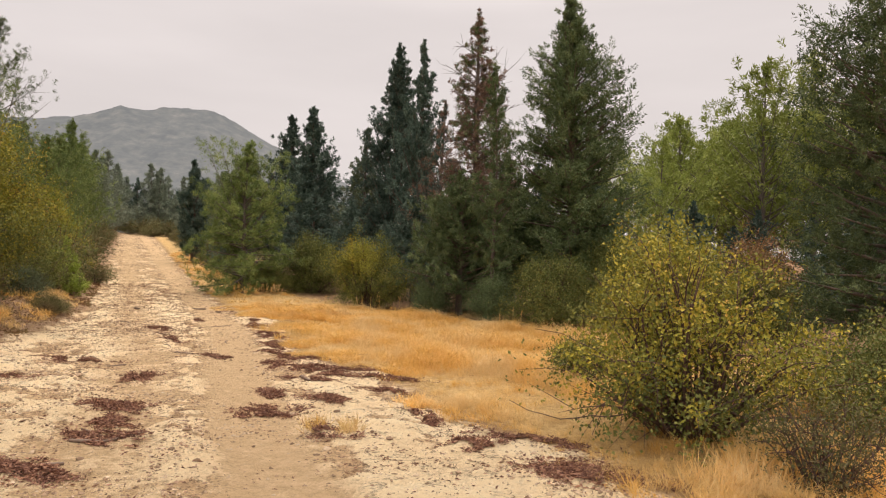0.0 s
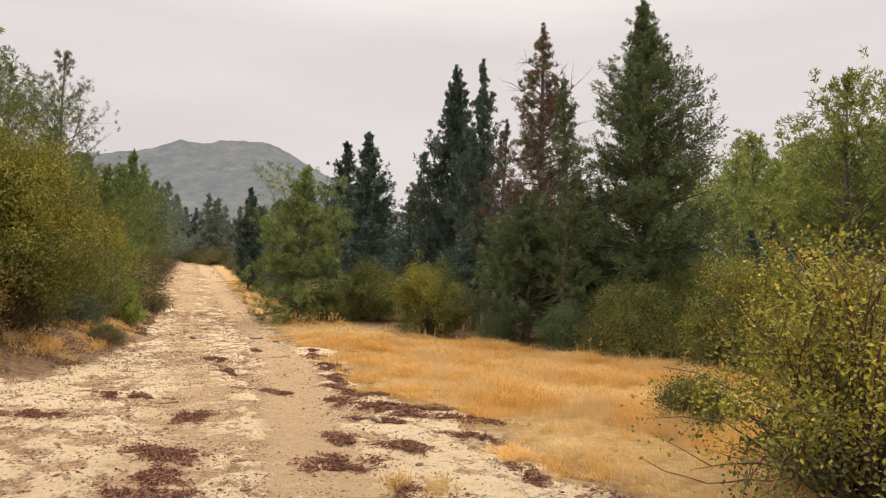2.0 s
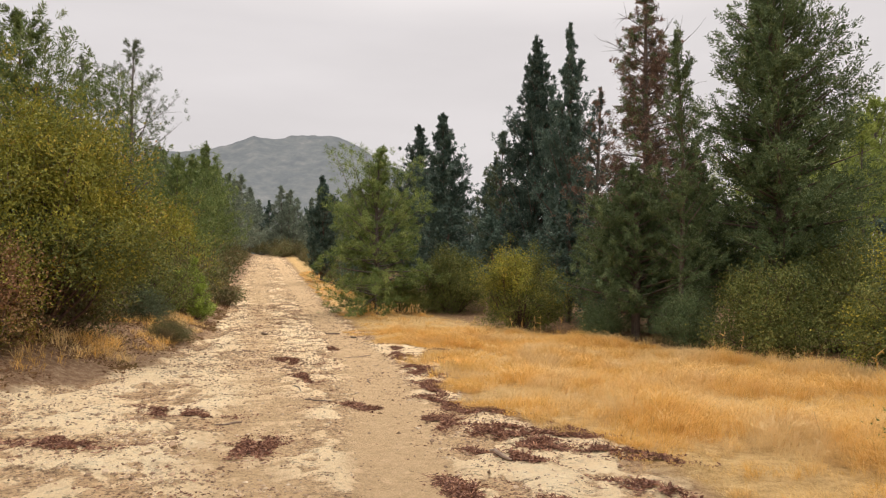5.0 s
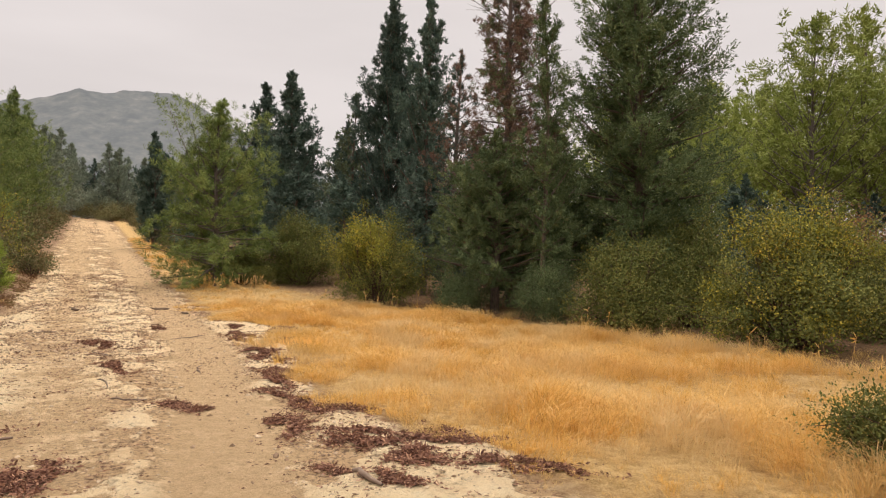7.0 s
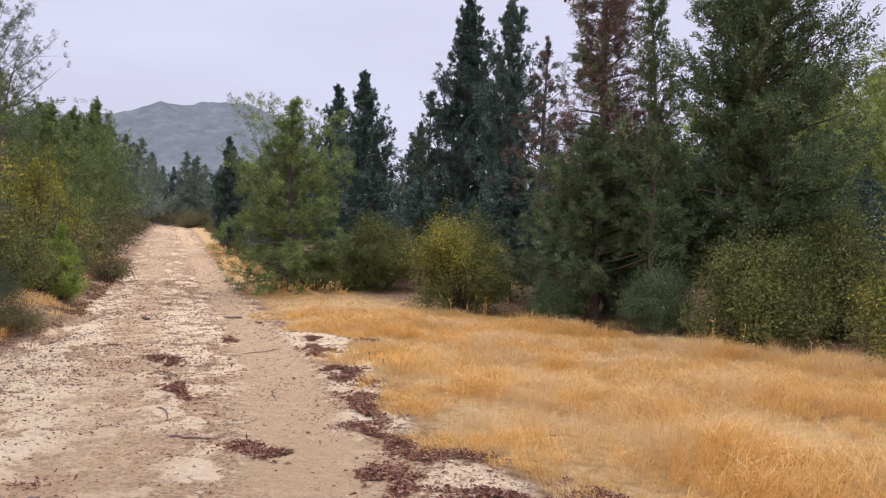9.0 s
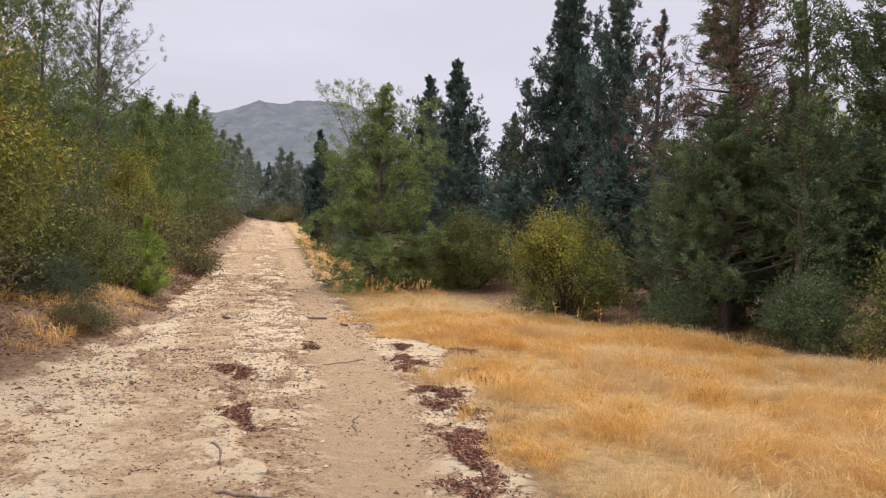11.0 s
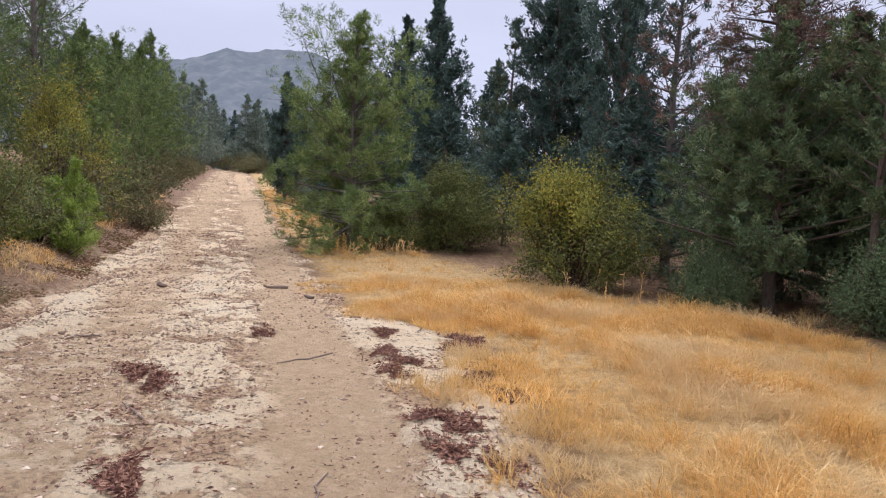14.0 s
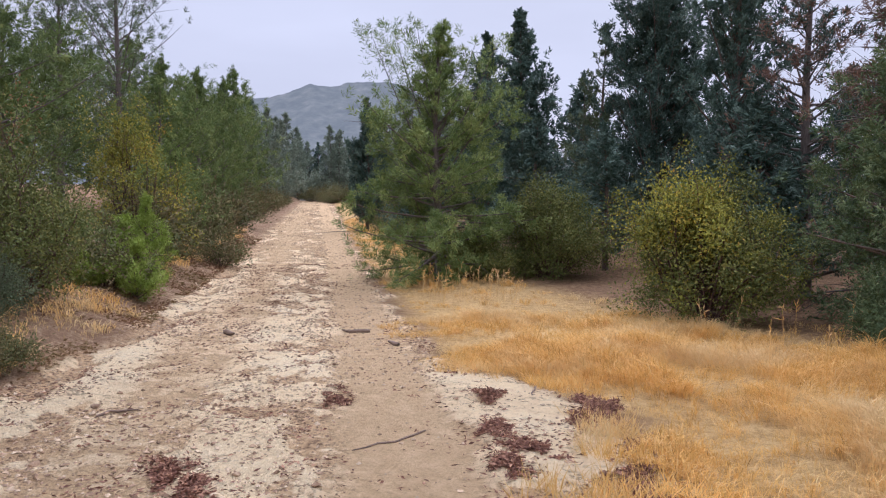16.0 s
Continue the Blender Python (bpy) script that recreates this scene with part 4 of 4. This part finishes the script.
# ---- dry grass ----
def grass(name, seed, count, s_range, d_of, height, label, width=0.008, mat=GRASS):
    rng = np.random.default_rng(seed)
    each = 26 if name == "dry_grass" else 12
    root_s = rng.uniform(*s_range, count // each)
    root_d = d_of(rng, root_s)
    lush = fbm(root_s * 1.1, root_d * 1.1, 3, seed + 3)
    keep = rng.uniform(0, 1, len(lush)) < (np.clip((lush - 0.25) * 3.0, 0.3, 1) if name == "dry_grass" else np.clip((lush - 0.4) * 4, 0, 1))
    if name == "dry_grass":
        keep &= root_d > right_edge(root_s) - 0.1 + 1.5 * (fbm(root_s * 1.5, root_d * 1.5, 4, 91) - 0.5)
    root_s, root_d, lush = root_s[keep], root_d[keep], lush[keep]
    # every tussock has its own height, tone and slant
    tall = rng.uniform(0.55, 1.2, len(lush)) * (0.15 + 1.7 * lush ** 1.5) * height
    tone = np.clip(rng.normal(0.5, 0.28, len(lush)), 0, 1)
    slant = fbm(root_s * 0.8, root_d * 0.8, 2, 95) * 9 + rng.normal(0, 0.5, len(lush))
    rs, rd, tuft, tall, tone, slant = (np.repeat(v, each) for v in (root_s, root_d, lush, tall, tone, slant))
    n = len(rs)
    a, r = rng.uniform(0, 6.283, n), np.abs(rng.normal(0, 0.055, n)) * (1 + 0.02 * np.clip(rs - 8, 0, 40))
    s, d = rs + np.sin(a) * r, rd + np.cos(a) * r
    x, y = to_xy(s, d)
    z = ground_z(x, y) - 0.01
    h = tall * rng.uniform(0.5, 1.15, n)
    if name == "dry_grass":
        h = h * (0.35 + 0.65 * step(-0.3, 1.3, d - right_edge(s))) * np.where(rng.uniform(0, 1, n) < 0.02, 1.6, 1.0)
    cx, cy = to_xy(np.sin(a), np.cos(a))
    lean = np.stack([np.cos(slant), np.sin(slant), np.zeros(n)], axis=1) * 0.3 + np.stack([cx, cy, np.zeros(n)], axis=1) * (r / 0.055 * 0.3)[:, None] + rng.normal(0, 0.5, (n, 3)) * np.array([1, 1, 0])
    base = np.stack([x, y, z], axis=1)
    side = unit(np.cross(np.tile([0, 0, 1.0], (n, 1)), rng.normal(size=(n, 3))))
    w = (width * rng.uniform(0.6, 1.4, n) * (1 + 0.03 * np.clip(s - 12, 0, 40)))[:, None]
    up = np.array([0, 0, 1.0])
    mid = base + up * (h * 0.65)[:, None] + lean * (h * 0.35)[:, None]
    tip = base + up * (h * 0.85)[:, None] + lean * (h * 1.2)[:, None]
    v = np.stack([base, mid + side * w / 2, tip, mid - side * w / 2], axis=1).reshape(-1, 3)
    ob = new(name, toned(raw_mesh(name, v, np.arange(4 * n).reshape(-1, 4), mat), tone))
    return tagged(ob, label, "grass", kind="stuff")


def grass_limit(s):
    return np.interp(s, [2, 12, 14.5, 17, 20.8, 24], [11.5, 9.8, 9.9, 9.0, 7.8, 6.8])


grass("dry_grass", 101, 500000, (2.0, 24.0), lambda rng, s: right_edge(s) - 0.5 + (grass_limit(s) - right_edge(s) + 0.5) * rng.uniform(0, 1, len(s)) ** 1.15 + np.where(rng.uniform(0, 1, len(s)) < 0.12, np.abs(rng.normal(0, 1.2, len(s))), 0), 0.27, "tall golden dry grass beside the dirt road", 0.0044)
grass("dry_grass", 102, 34000, (24.0, 60.0), lambda rng, s: right_edge(s) + rng.uniform(0, 1, len(s)) ** 1.2 * np.interp(s, [24, 32, 60], [4.4, 2.0, 1.4]), 0.15, "golden dry grass strip under the roadside trees")
grass("bank_grass", 103, 24000, (6.0, 45.0), lambda rng, s: left_edge(s) - 0.5 - np.abs(rng.normal(0, 1.3, len(s))), 0.28, "sparse straw-coloured grass on the bank")
grass("bank_grass", 104, 8000, (17.0, 25.0), lambda rng, s: left_edge(s) - 0.1 - np.abs(rng.normal(0, 0.7, len(s))), 0.24, "dry straw-coloured grass between shrubs on the bank")


# ---- stones, bark litter and sticks on the road ----
def pebble(rng):
    """One worn stone: a squashed, uneven twenty-sided lump."""
    g = (1 + 5 ** 0.5) / 2
    v = np.array([(-1, g, 0), (1, g, 0), (-1, -g, 0), (1, -g, 0), (0, -1, g), (0, 1, g), (0, -1, -g), (0, 1, -g), (g, 0, -1), (g, 0, 1), (-g, 0, -1), (-g, 0, 1)], float) / 1.9
    f = np.array([(0, 11, 5), (0, 5, 1), (0, 1, 7), (0, 7, 10), (0, 10, 11), (1, 5, 9), (5, 11, 4), (11, 10, 2), (10, 7, 6), (7, 1, 8), (3, 9, 4), (3, 4, 2), (3, 2, 6), (3, 6, 8), (3, 8, 9), (4, 9, 5), (2, 4, 11), (6, 2, 10), (8, 6, 7), (9, 8, 1)])
    v = v * rng.uniform(0.72, 1.2, (12, 1)) * np.array([1.0, rng.uniform(0.6, 0.95), rng.uniform(0.35, 0.6)])
    return v, f


def stone_places(rng, count, s_range, near):
    s = s_range[0] + (s_range[1] - s_range[0]) * rng.uniform(0, 1, count * 7) ** 1.8
    d = rng.uniform(-4.2, 4.2, count * 7)
    road, tr, pale = masks(s, d)
    bed = step(0.45, 0.62, fbm(s * 0.55, d * 0.9, 3, 140)) + 0.15
    ok = (road > 0.5) & (rng.uniform(0, 1, len(s)) < bed * (1 - 0.8 * tr) * (1 - 0.5 * pale) * near(s, d))
    return s[ok][:count], d[ok][:count]


rng_s = np.random.default_rng(210)
bases = [pebble(rng_s) for _ in range(8)]
chips = []
for _ in range(8):
    v = np.array([(1, 0, 0), (0, 1, 0), (-1, 0, 0), (0, -1, 0), (0.1, 0, 1), (0, 0.1, -1)], float) * rng_s.uniform(0.6, 1.25, (6, 1)) * np.array([1.0, 0.8, 0.5])
    chips.append((v + rng_s.normal(0, 0.12, v.shape), np.array([(0, 1, 4), (1, 2, 4), (2, 3, 4), (3, 0, 4), (1, 0, 5), (2, 1, 5), (3, 2, 5), (0, 3, 5)])))
s_, d_ = stone_places(rng_s, 42000, (3.5, 95), lambda s, d: np.interp(s, [0, 18, 40, 95], [1.0, 1.0, 0.3, 0.1]))
n_ = len(s_)
x_, y_ = to_xy(s_, d_)
z_ = ground_z(x_, y_)
size_ = 0.006 + 0.023 * rng_s.uniform(0, 1, n_) ** 4 + 0.00032 * s_
turn_ = rng_s.uniform(0, 6.283, n_)
vs, fs = [], []
for k_ in range(8):
    pick = np.arange(n_) % 8 == k_
    v, f = chips[k_]
    c, sn, sz = np.cos(turn_[pick])[:, None], np.sin(turn_[pick])[:, None], size_[pick][:, None]
    px = (v[:, 0] * c - v[:, 1] * sn) * sz + x_[pick][:, None]
    py = (v[:, 0] * sn + v[:, 1] * c) * sz + y_[pick][:, None]
    pz = v[:, 2] * sz + z_[pick][:, None] + sz * 0.15
    base_i = sum(len(q) for q in vs)
    vs.append(np.stack([px, py, pz], axis=-1).reshape(-1, 3))
    fs.append((f[None] + 6 * np.arange(pick.sum())[:, None, None]).reshape(-1, 3) + base_i)
tagged(new("gravel", raw_mesh("gravel", np.concatenate(vs), np.concatenate(fs), STONE)), "loose beige and brown gravel over the dirt road", "gravel", kind="stuff")

stone_meshes = [raw_mesh("stone", v, f, STONE) for v, f in bases]
s_, d_ = stone_places(rng_s, 280, (6, 21), lambda s, d: 1.0)
for k_ in range(len(s_)):
    x_, y_ = to_xy(s_[k_], d_[k_])
    q = 0.016 + 0.034 * rng_s.uniform(0, 1) ** 3
    ob = new("stone", stone_meshes[k_ % 8])
    ob.parent = ground
    ob.location = (x_, y_, float(ground_z(x_, y_)) + q * 0.12)
    ob.rotation_euler = (rng_s.normal(0, 0.2), rng_s.normal(0, 0.2), rng_s.uniform(0, 6.28))
    ob.scale = (q, q, q)


def litter(x, y, seed, long, wide, turn, flakes):
    """A drift of bark flakes and needles washed together."""
    rng = np.random.default_rng(seed)
    a = rng.normal(0, 0.42, (flakes, 2))
    keep = fbm(a[:, 0] * long * 6 + seed, a[:, 1] * wide * 9, 4, seed) + 0.16 * (1 - np.hypot(a[:, 0], a[:, 1])) > 0.555
    a = a[keep]
    bend = 0.25 * np.sin(a[:, 0] * 2.2 + seed)
    px, py = a[:, 0] * long, (a[:, 1] + bend) * wide
    c, sn = math.cos(turn), math.sin(turn)
    wx, wy = x + px * c - py * sn, y + px * sn + py * c
    n = len(wx)
    mound = 0.028 * np.exp(-2 * np.hypot(a[:, 0], a[:, 1]) ** 2)
    base = np.stack([wx, wy, ground_z(wx, wy) + rng.uniform(0, 1, n) * (mound + 0.008) + 0.003], axis=1)
    dirs = unit(np.stack([rng.normal(size=n), rng.normal(size=n), rng.normal(0, 0.25, n)], axis=1))
    v, f = leaf_quads(rng, base, dirs, rng.uniform(0.018, 0.06, n), rng.uniform(0.008, 0.024, n), 0.12)
    low = np.repeat(base[:, 2] - 0.004, 4)
    v[:, 2] = np.maximum(v[:, 2], low)
    ob = new("bark_litter", raw_mesh("bark_litter", v, f, LITTER))
    return tagged(ob, "dark reddish-brown drift of bark flakes and needles", "litter", "drifts of bark litter on the road", "stuff")


DRIFTS = ((-3.3, 5.4, 0.8, 0.35), (-3.2, 6.4, 0.7, 0.4), (-3.7, 7.8, 0.7, 0.35), (-3.4, 7.1, 0.5, 0.3), (-2.0, 7.8, 0.6, 0.5), (-1.9, 10.9, 0.9, 0.22), (-0.8, 9.0, 0.6, 0.22), (0.2, 6.4, 0.5, 0.35), (0.75, 6.7, 0.9, 0.3), (1.15, 5.7, 0.9, 0.5), (-1.2, 6.8, 0.5, 0.3),
          (-3.3, 13.3, 0.9, 0.24), (-3.0, 12.3, 0.9, 0.2), (-2.4, 11.8, 0.7, 0.24), (-2.85, 11.3, 0.7, 0.35), (-2.1, 10.7, 0.6, 0.3), (-1.35, 11.0, 0.75, 0.5), (-1.7, 10.3, 0.5, 0.4), (-4.3, 9.7, 0.6, 0.4), (-2.0, 9.8, 0.8, 0.16), (-0.85, 10.1, 0.9, 0.25),
          (-3.75, 14.9, 0.7, 0.3), (-3.4, 13.9, 0.7, 0.32), (-3.8, 16.7, 0.6, 0.4), (-4.2, 18.4, 0.8, 0.25), (-4.7, 16.8, 0.4, 0.25), (-4.3, 18.0, 0.4, 0.2), (-4.0, 15.5, 0.5, 0.35), (-3.9, 12.0, 0.5, 0.3), (-5.8, 11.0, 0.9, 0.3), (-5.5, 14.0, 0.9, 0.25), (-6.6, 16.0, 0.7, 0.25), (-6.0, 9.3, 0.8, 0.3), (-1.5, 8.4, 0.5, 0.3), (-4.6, 17.2, 0.45, 0.22), (-4.9, 17.6, 0.35, 0.18), (-4.1, 18.5, 0.5, 0.25), (-3.8, 17.5, 0.4, 0.25), (-5.2, 18.6, 0.4, 0.2), (-6.5, 18.2, 0.5, 0.22), (-3.6, 16.4, 0.5, 0.35), (-2.2, 8.8, 0.7, 0.2), (-0.3, 7.6, 0.5, 0.2))
rng_d = np.random.default_rng(300)
for k_, (x_, y_, a_, b_) in enumerate(DRIFTS):
    litter(x_, y_, 400 + k_, a_ * 0.8, b_ * 0.75, rng_d.uniform(-0.5, 0.5) + (2.0 if x_ < -2.6 and y_ > 11 else 2.6), int(4800 * a_ * b_ / 0.3 + 500))


def scattered_litter(seed, count):
    """Single flakes and twigs strewn over the road, thicker in places."""
    rng = np.random.default_rng(seed)
    s, d = rng.uniform(4, 34, count), rng.uniform(-4, 4.3, count)
    road, tr, pale = masks(s, d)
    ok = (road > 0.4) & (rng.uniform(0, 1, count) < (step(0.5, 0.6, fbm(s * 2.4, d * 3.4, 4, 610)) + 0.05) * (1 - 0.75 * tr))
    s, d = s[ok], d[ok]
    n = len(s)
    x, y = to_xy(s, d)
    base = np.stack([x, y, ground_z(x, y) + 0.006], axis=1)
    dirs = unit(np.stack([rng.normal(size=n), rng.normal(size=n), rng.normal(0, 0.12, n)], axis=1))
    far = 1 + 0.03 * np.clip(s - 10, 0, 30)
    v, f = leaf_quads(rng, base, dirs, rng.uniform(0.015, 0.055, n) * far, rng.uniform(0.006, 0.018, n) * far, 0.1)
    v[:, 2] = np.maximum(v[:, 2], np.repeat(base[:, 2] - 0.003, 4))
    return tagged(new("bark_litter", raw_mesh("bark_litter", v, f, LITTER)), "brown bark flakes and twigs strewn over the road", "litter", kind="stuff")


scattered_litter(601, 100000)


def bank_litter(seed, count):
    rng = np.random.default_rng(seed)
    s = rng.uniform(6, 45, count)
    d = left_edge(s) + 0.15 - np.abs(rng.normal(0, 1.3, count))
    ok = rng.uniform(0, 1, count) < step(0.35, 0.6, fbm(s * 1.2, d * 1.6, 3, 620))
    s, d = s[ok], d[ok]
    n = len(s)
    x, y = to_xy(s, d)
    base = np.stack([x, y, ground_z(x, y) + rng.uniform(0.004, 0.03, n)], axis=1)
    dirs = unit(np.stack([rng.normal(size=n), rng.normal(size=n), rng.normal(0.1, 0.3, n)], axis=1))
    v, f = leaf_quads(rng, base, dirs, rng.uniform(0.04, 0.12, n), rng.uniform(0.012, 0.04, n), 0.15)
    return tagged(new("fallen_leaves", toned(raw_mesh("fallen_leaves", v, f, RUSSET), rng.uniform(0, 1, n))), "brown fallen leaves and needles on the bank", "leaves", kind="stuff")


bank_litter(602, 26000)


def stick(x, y, seed, length, radius):
    rng = np.random.default_rng(seed)
    turn = rng.uniform(0, 6.28)
    t = np.linspace(-0.5, 0.5, 7)
    wob = np.cumsum(rng.normal(0, 0.035, 7)) * length
    px, py = x + t * length * math.cos(turn) - wob * math.sin(turn), y + t * length * math.sin(turn) + wob * math.cos(turn)
    pz = ground_z(px, py) + radius * 0.7
    pz = np.maximum(pz, pz.mean() - 0.01)
    v, f = tube(np.stack([px, py, pz], axis=1), radius * np.array([0.75, 1, 0.95, 0.9, 0.8, 0.65, 0.4]), 6)
    return tagged(new("stick", raw_mesh("stick", v, f, WOOD, True)), "weathered brown fallen stick on the road", "stick", "fallen sticks on the road")


for k_, (x_, y_, l_, r_) in enumerate(((-3.3, 5.5, 0.5, 0.016), (-3.2, 6.3, 0.42, 0.018), (-3.0, 6.45, 0.3, 0.014), (-3.4, 6.6, 0.35, 0.012), (-4.6, 12.2, 0.35, 0.012), (-2.0, 9.75, 0.4, 0.022), (-3.6, 15.2, 0.4, 0.01), (-4.4, 14.2, 0.6, 0.009), (-5.2, 13.0, 0.5, 0.01),
                                       (-6.9, 21.0, 0.35, 0.03), (-7.7, 21.7, 0.4, 0.03), (-9.3, 21.0, 0.2, 0.04), (-8.0, 17.2, 0.35, 0.012), (-6.2, 15.2, 0.5, 0.01), (-5.6, 17.2, 0.7, 0.009), (-5.0, 10.6, 0.3, 0.012), (-1.6, 12.6, 0.3, 0.008), (-4.8, 18.9, 0.6, 0.01))):
    stick(x_, y_, 500 + k_, l_, r_)


def dry_stalks(seed, count):
    """Pale seed stalks standing over the grass at the foot of the young pine."""
    rng = np.random.default_rng(seed)
    s = np.concatenate([rng.uniform(25.5, 29.5, count), rng.uniform(9, 22, count // 2)])
    d = np.concatenate([right_edge(s[:count]) + rng.uniform(0.6, 2.2, count), right_edge(s[count:]) + rng.uniform(2.0, 7.0, count // 2)])
    pieces = []
    for a, b in zip(s, d):
        x, y = to_xy(a, b)
        z = float(ground_z(x, y))
        h = rng.uniform(0.35, 0.62)
        lean = rng.normal(0, 0.07, 2)
        stalk = np.array([(x, y, z - 0.02), (x + lean[0] * 0.5, y + lean[1] * 0.5, z + h * 0.5), (x + lean[0], y + lean[1], z + h)])
        pieces.append(tube(stalk, (0.004, 0.003, 0.002), 3))
        for _ in range(5):
            q = rng.uniform(0.6, 1.0)
            p = stalk[0] + (stalk[2] - stalk[0]) * q
            t = p + rng.normal(0, 0.035, 3) + np.array([0, 0, 0.035])
            pieces.append(tube(np.stack([p, (p + t) / 2, t]), (0.002, 0.007, 0.002), 4))
    return tagged(new("dry_stalks", toned(raw_mesh("dry_stalks", *joined(pieces), GRASS), np.full(sum(len(q) for q, _ in pieces), 0.7), 1)), "pale dried seed stalks over the grass", "grass", kind="stuff")


dry_stalks(710, 60)


def tuft(x, y, seed, radius, height, blades):
    """A thin tuft of dry grass in the sandy road edge."""
    rng = np.random.default_rng(seed)
    r, a = radius * np.sqrt(rng.uniform(0, 1, blades)), rng.uniform(0, 6.283, blades)
    px, py = x + r * np.cos(a), y + r * np.sin(a)
    ok = fbm(px * 5, py * 5, 2, seed) > 0.42
    px, py = px[ok], py[ok]
    n = len(px)
    base = np.stack([px, py, ground_z(px, py) - 0.01], axis=1)
    dirs = unit(np.stack([rng.normal(0, 0.55, n), rng.normal(0, 0.55, n), np.ones(n)], axis=1))
    v, f = leaf_quads(rng, base, dirs, height * rng.uniform(0.4, 1.2, n), rng.uniform(0.004, 0.008, n), 0.1)
    return tagged(new("grass_tuft", toned(raw_mesh("grass_tuft", v, f, GRASS), rng.uniform(0.2, 1, n))), "thin tuft of dry straw-coloured grass on sandy soil", "grass", "grass tufts on the road edge", "stuff")


for k_, (x_, y_, r_, h_) in enumerate(((-1.2, 6.95, 0.3, 0.16), (-3.65, 16.2, 0.5, 0.2), (-3.85, 17.3, 0.45, 0.2), (-4.6, 19.3, 0.4, 0.18), (-4.9, 20.2, 0.4, 0.18), (-3.3, 14.7, 0.35, 0.18), (-3.2, 15.4, 0.4, 0.22), (-4.2, 17.9, 0.3, 0.16), (-0.5, 8.2, 0.25, 0.15), (1.6, 5.2, 0.4, 0.2), (-2.0, 12.9, 0.4, 0.2), (2.2, 5.7, 0.4, 0.3), (2.8, 5.9, 0.4, 0.35), (3.3, 5.4, 0.4, 0.3), (3.0, 6.3, 0.4, 0.35), (-4.15, 16.3, 0.4, 0.25), (-5.6, 19.7, 0.35, 0.15))):
    tuft(x_, y_, 800 + k_, r_, h_, 900)
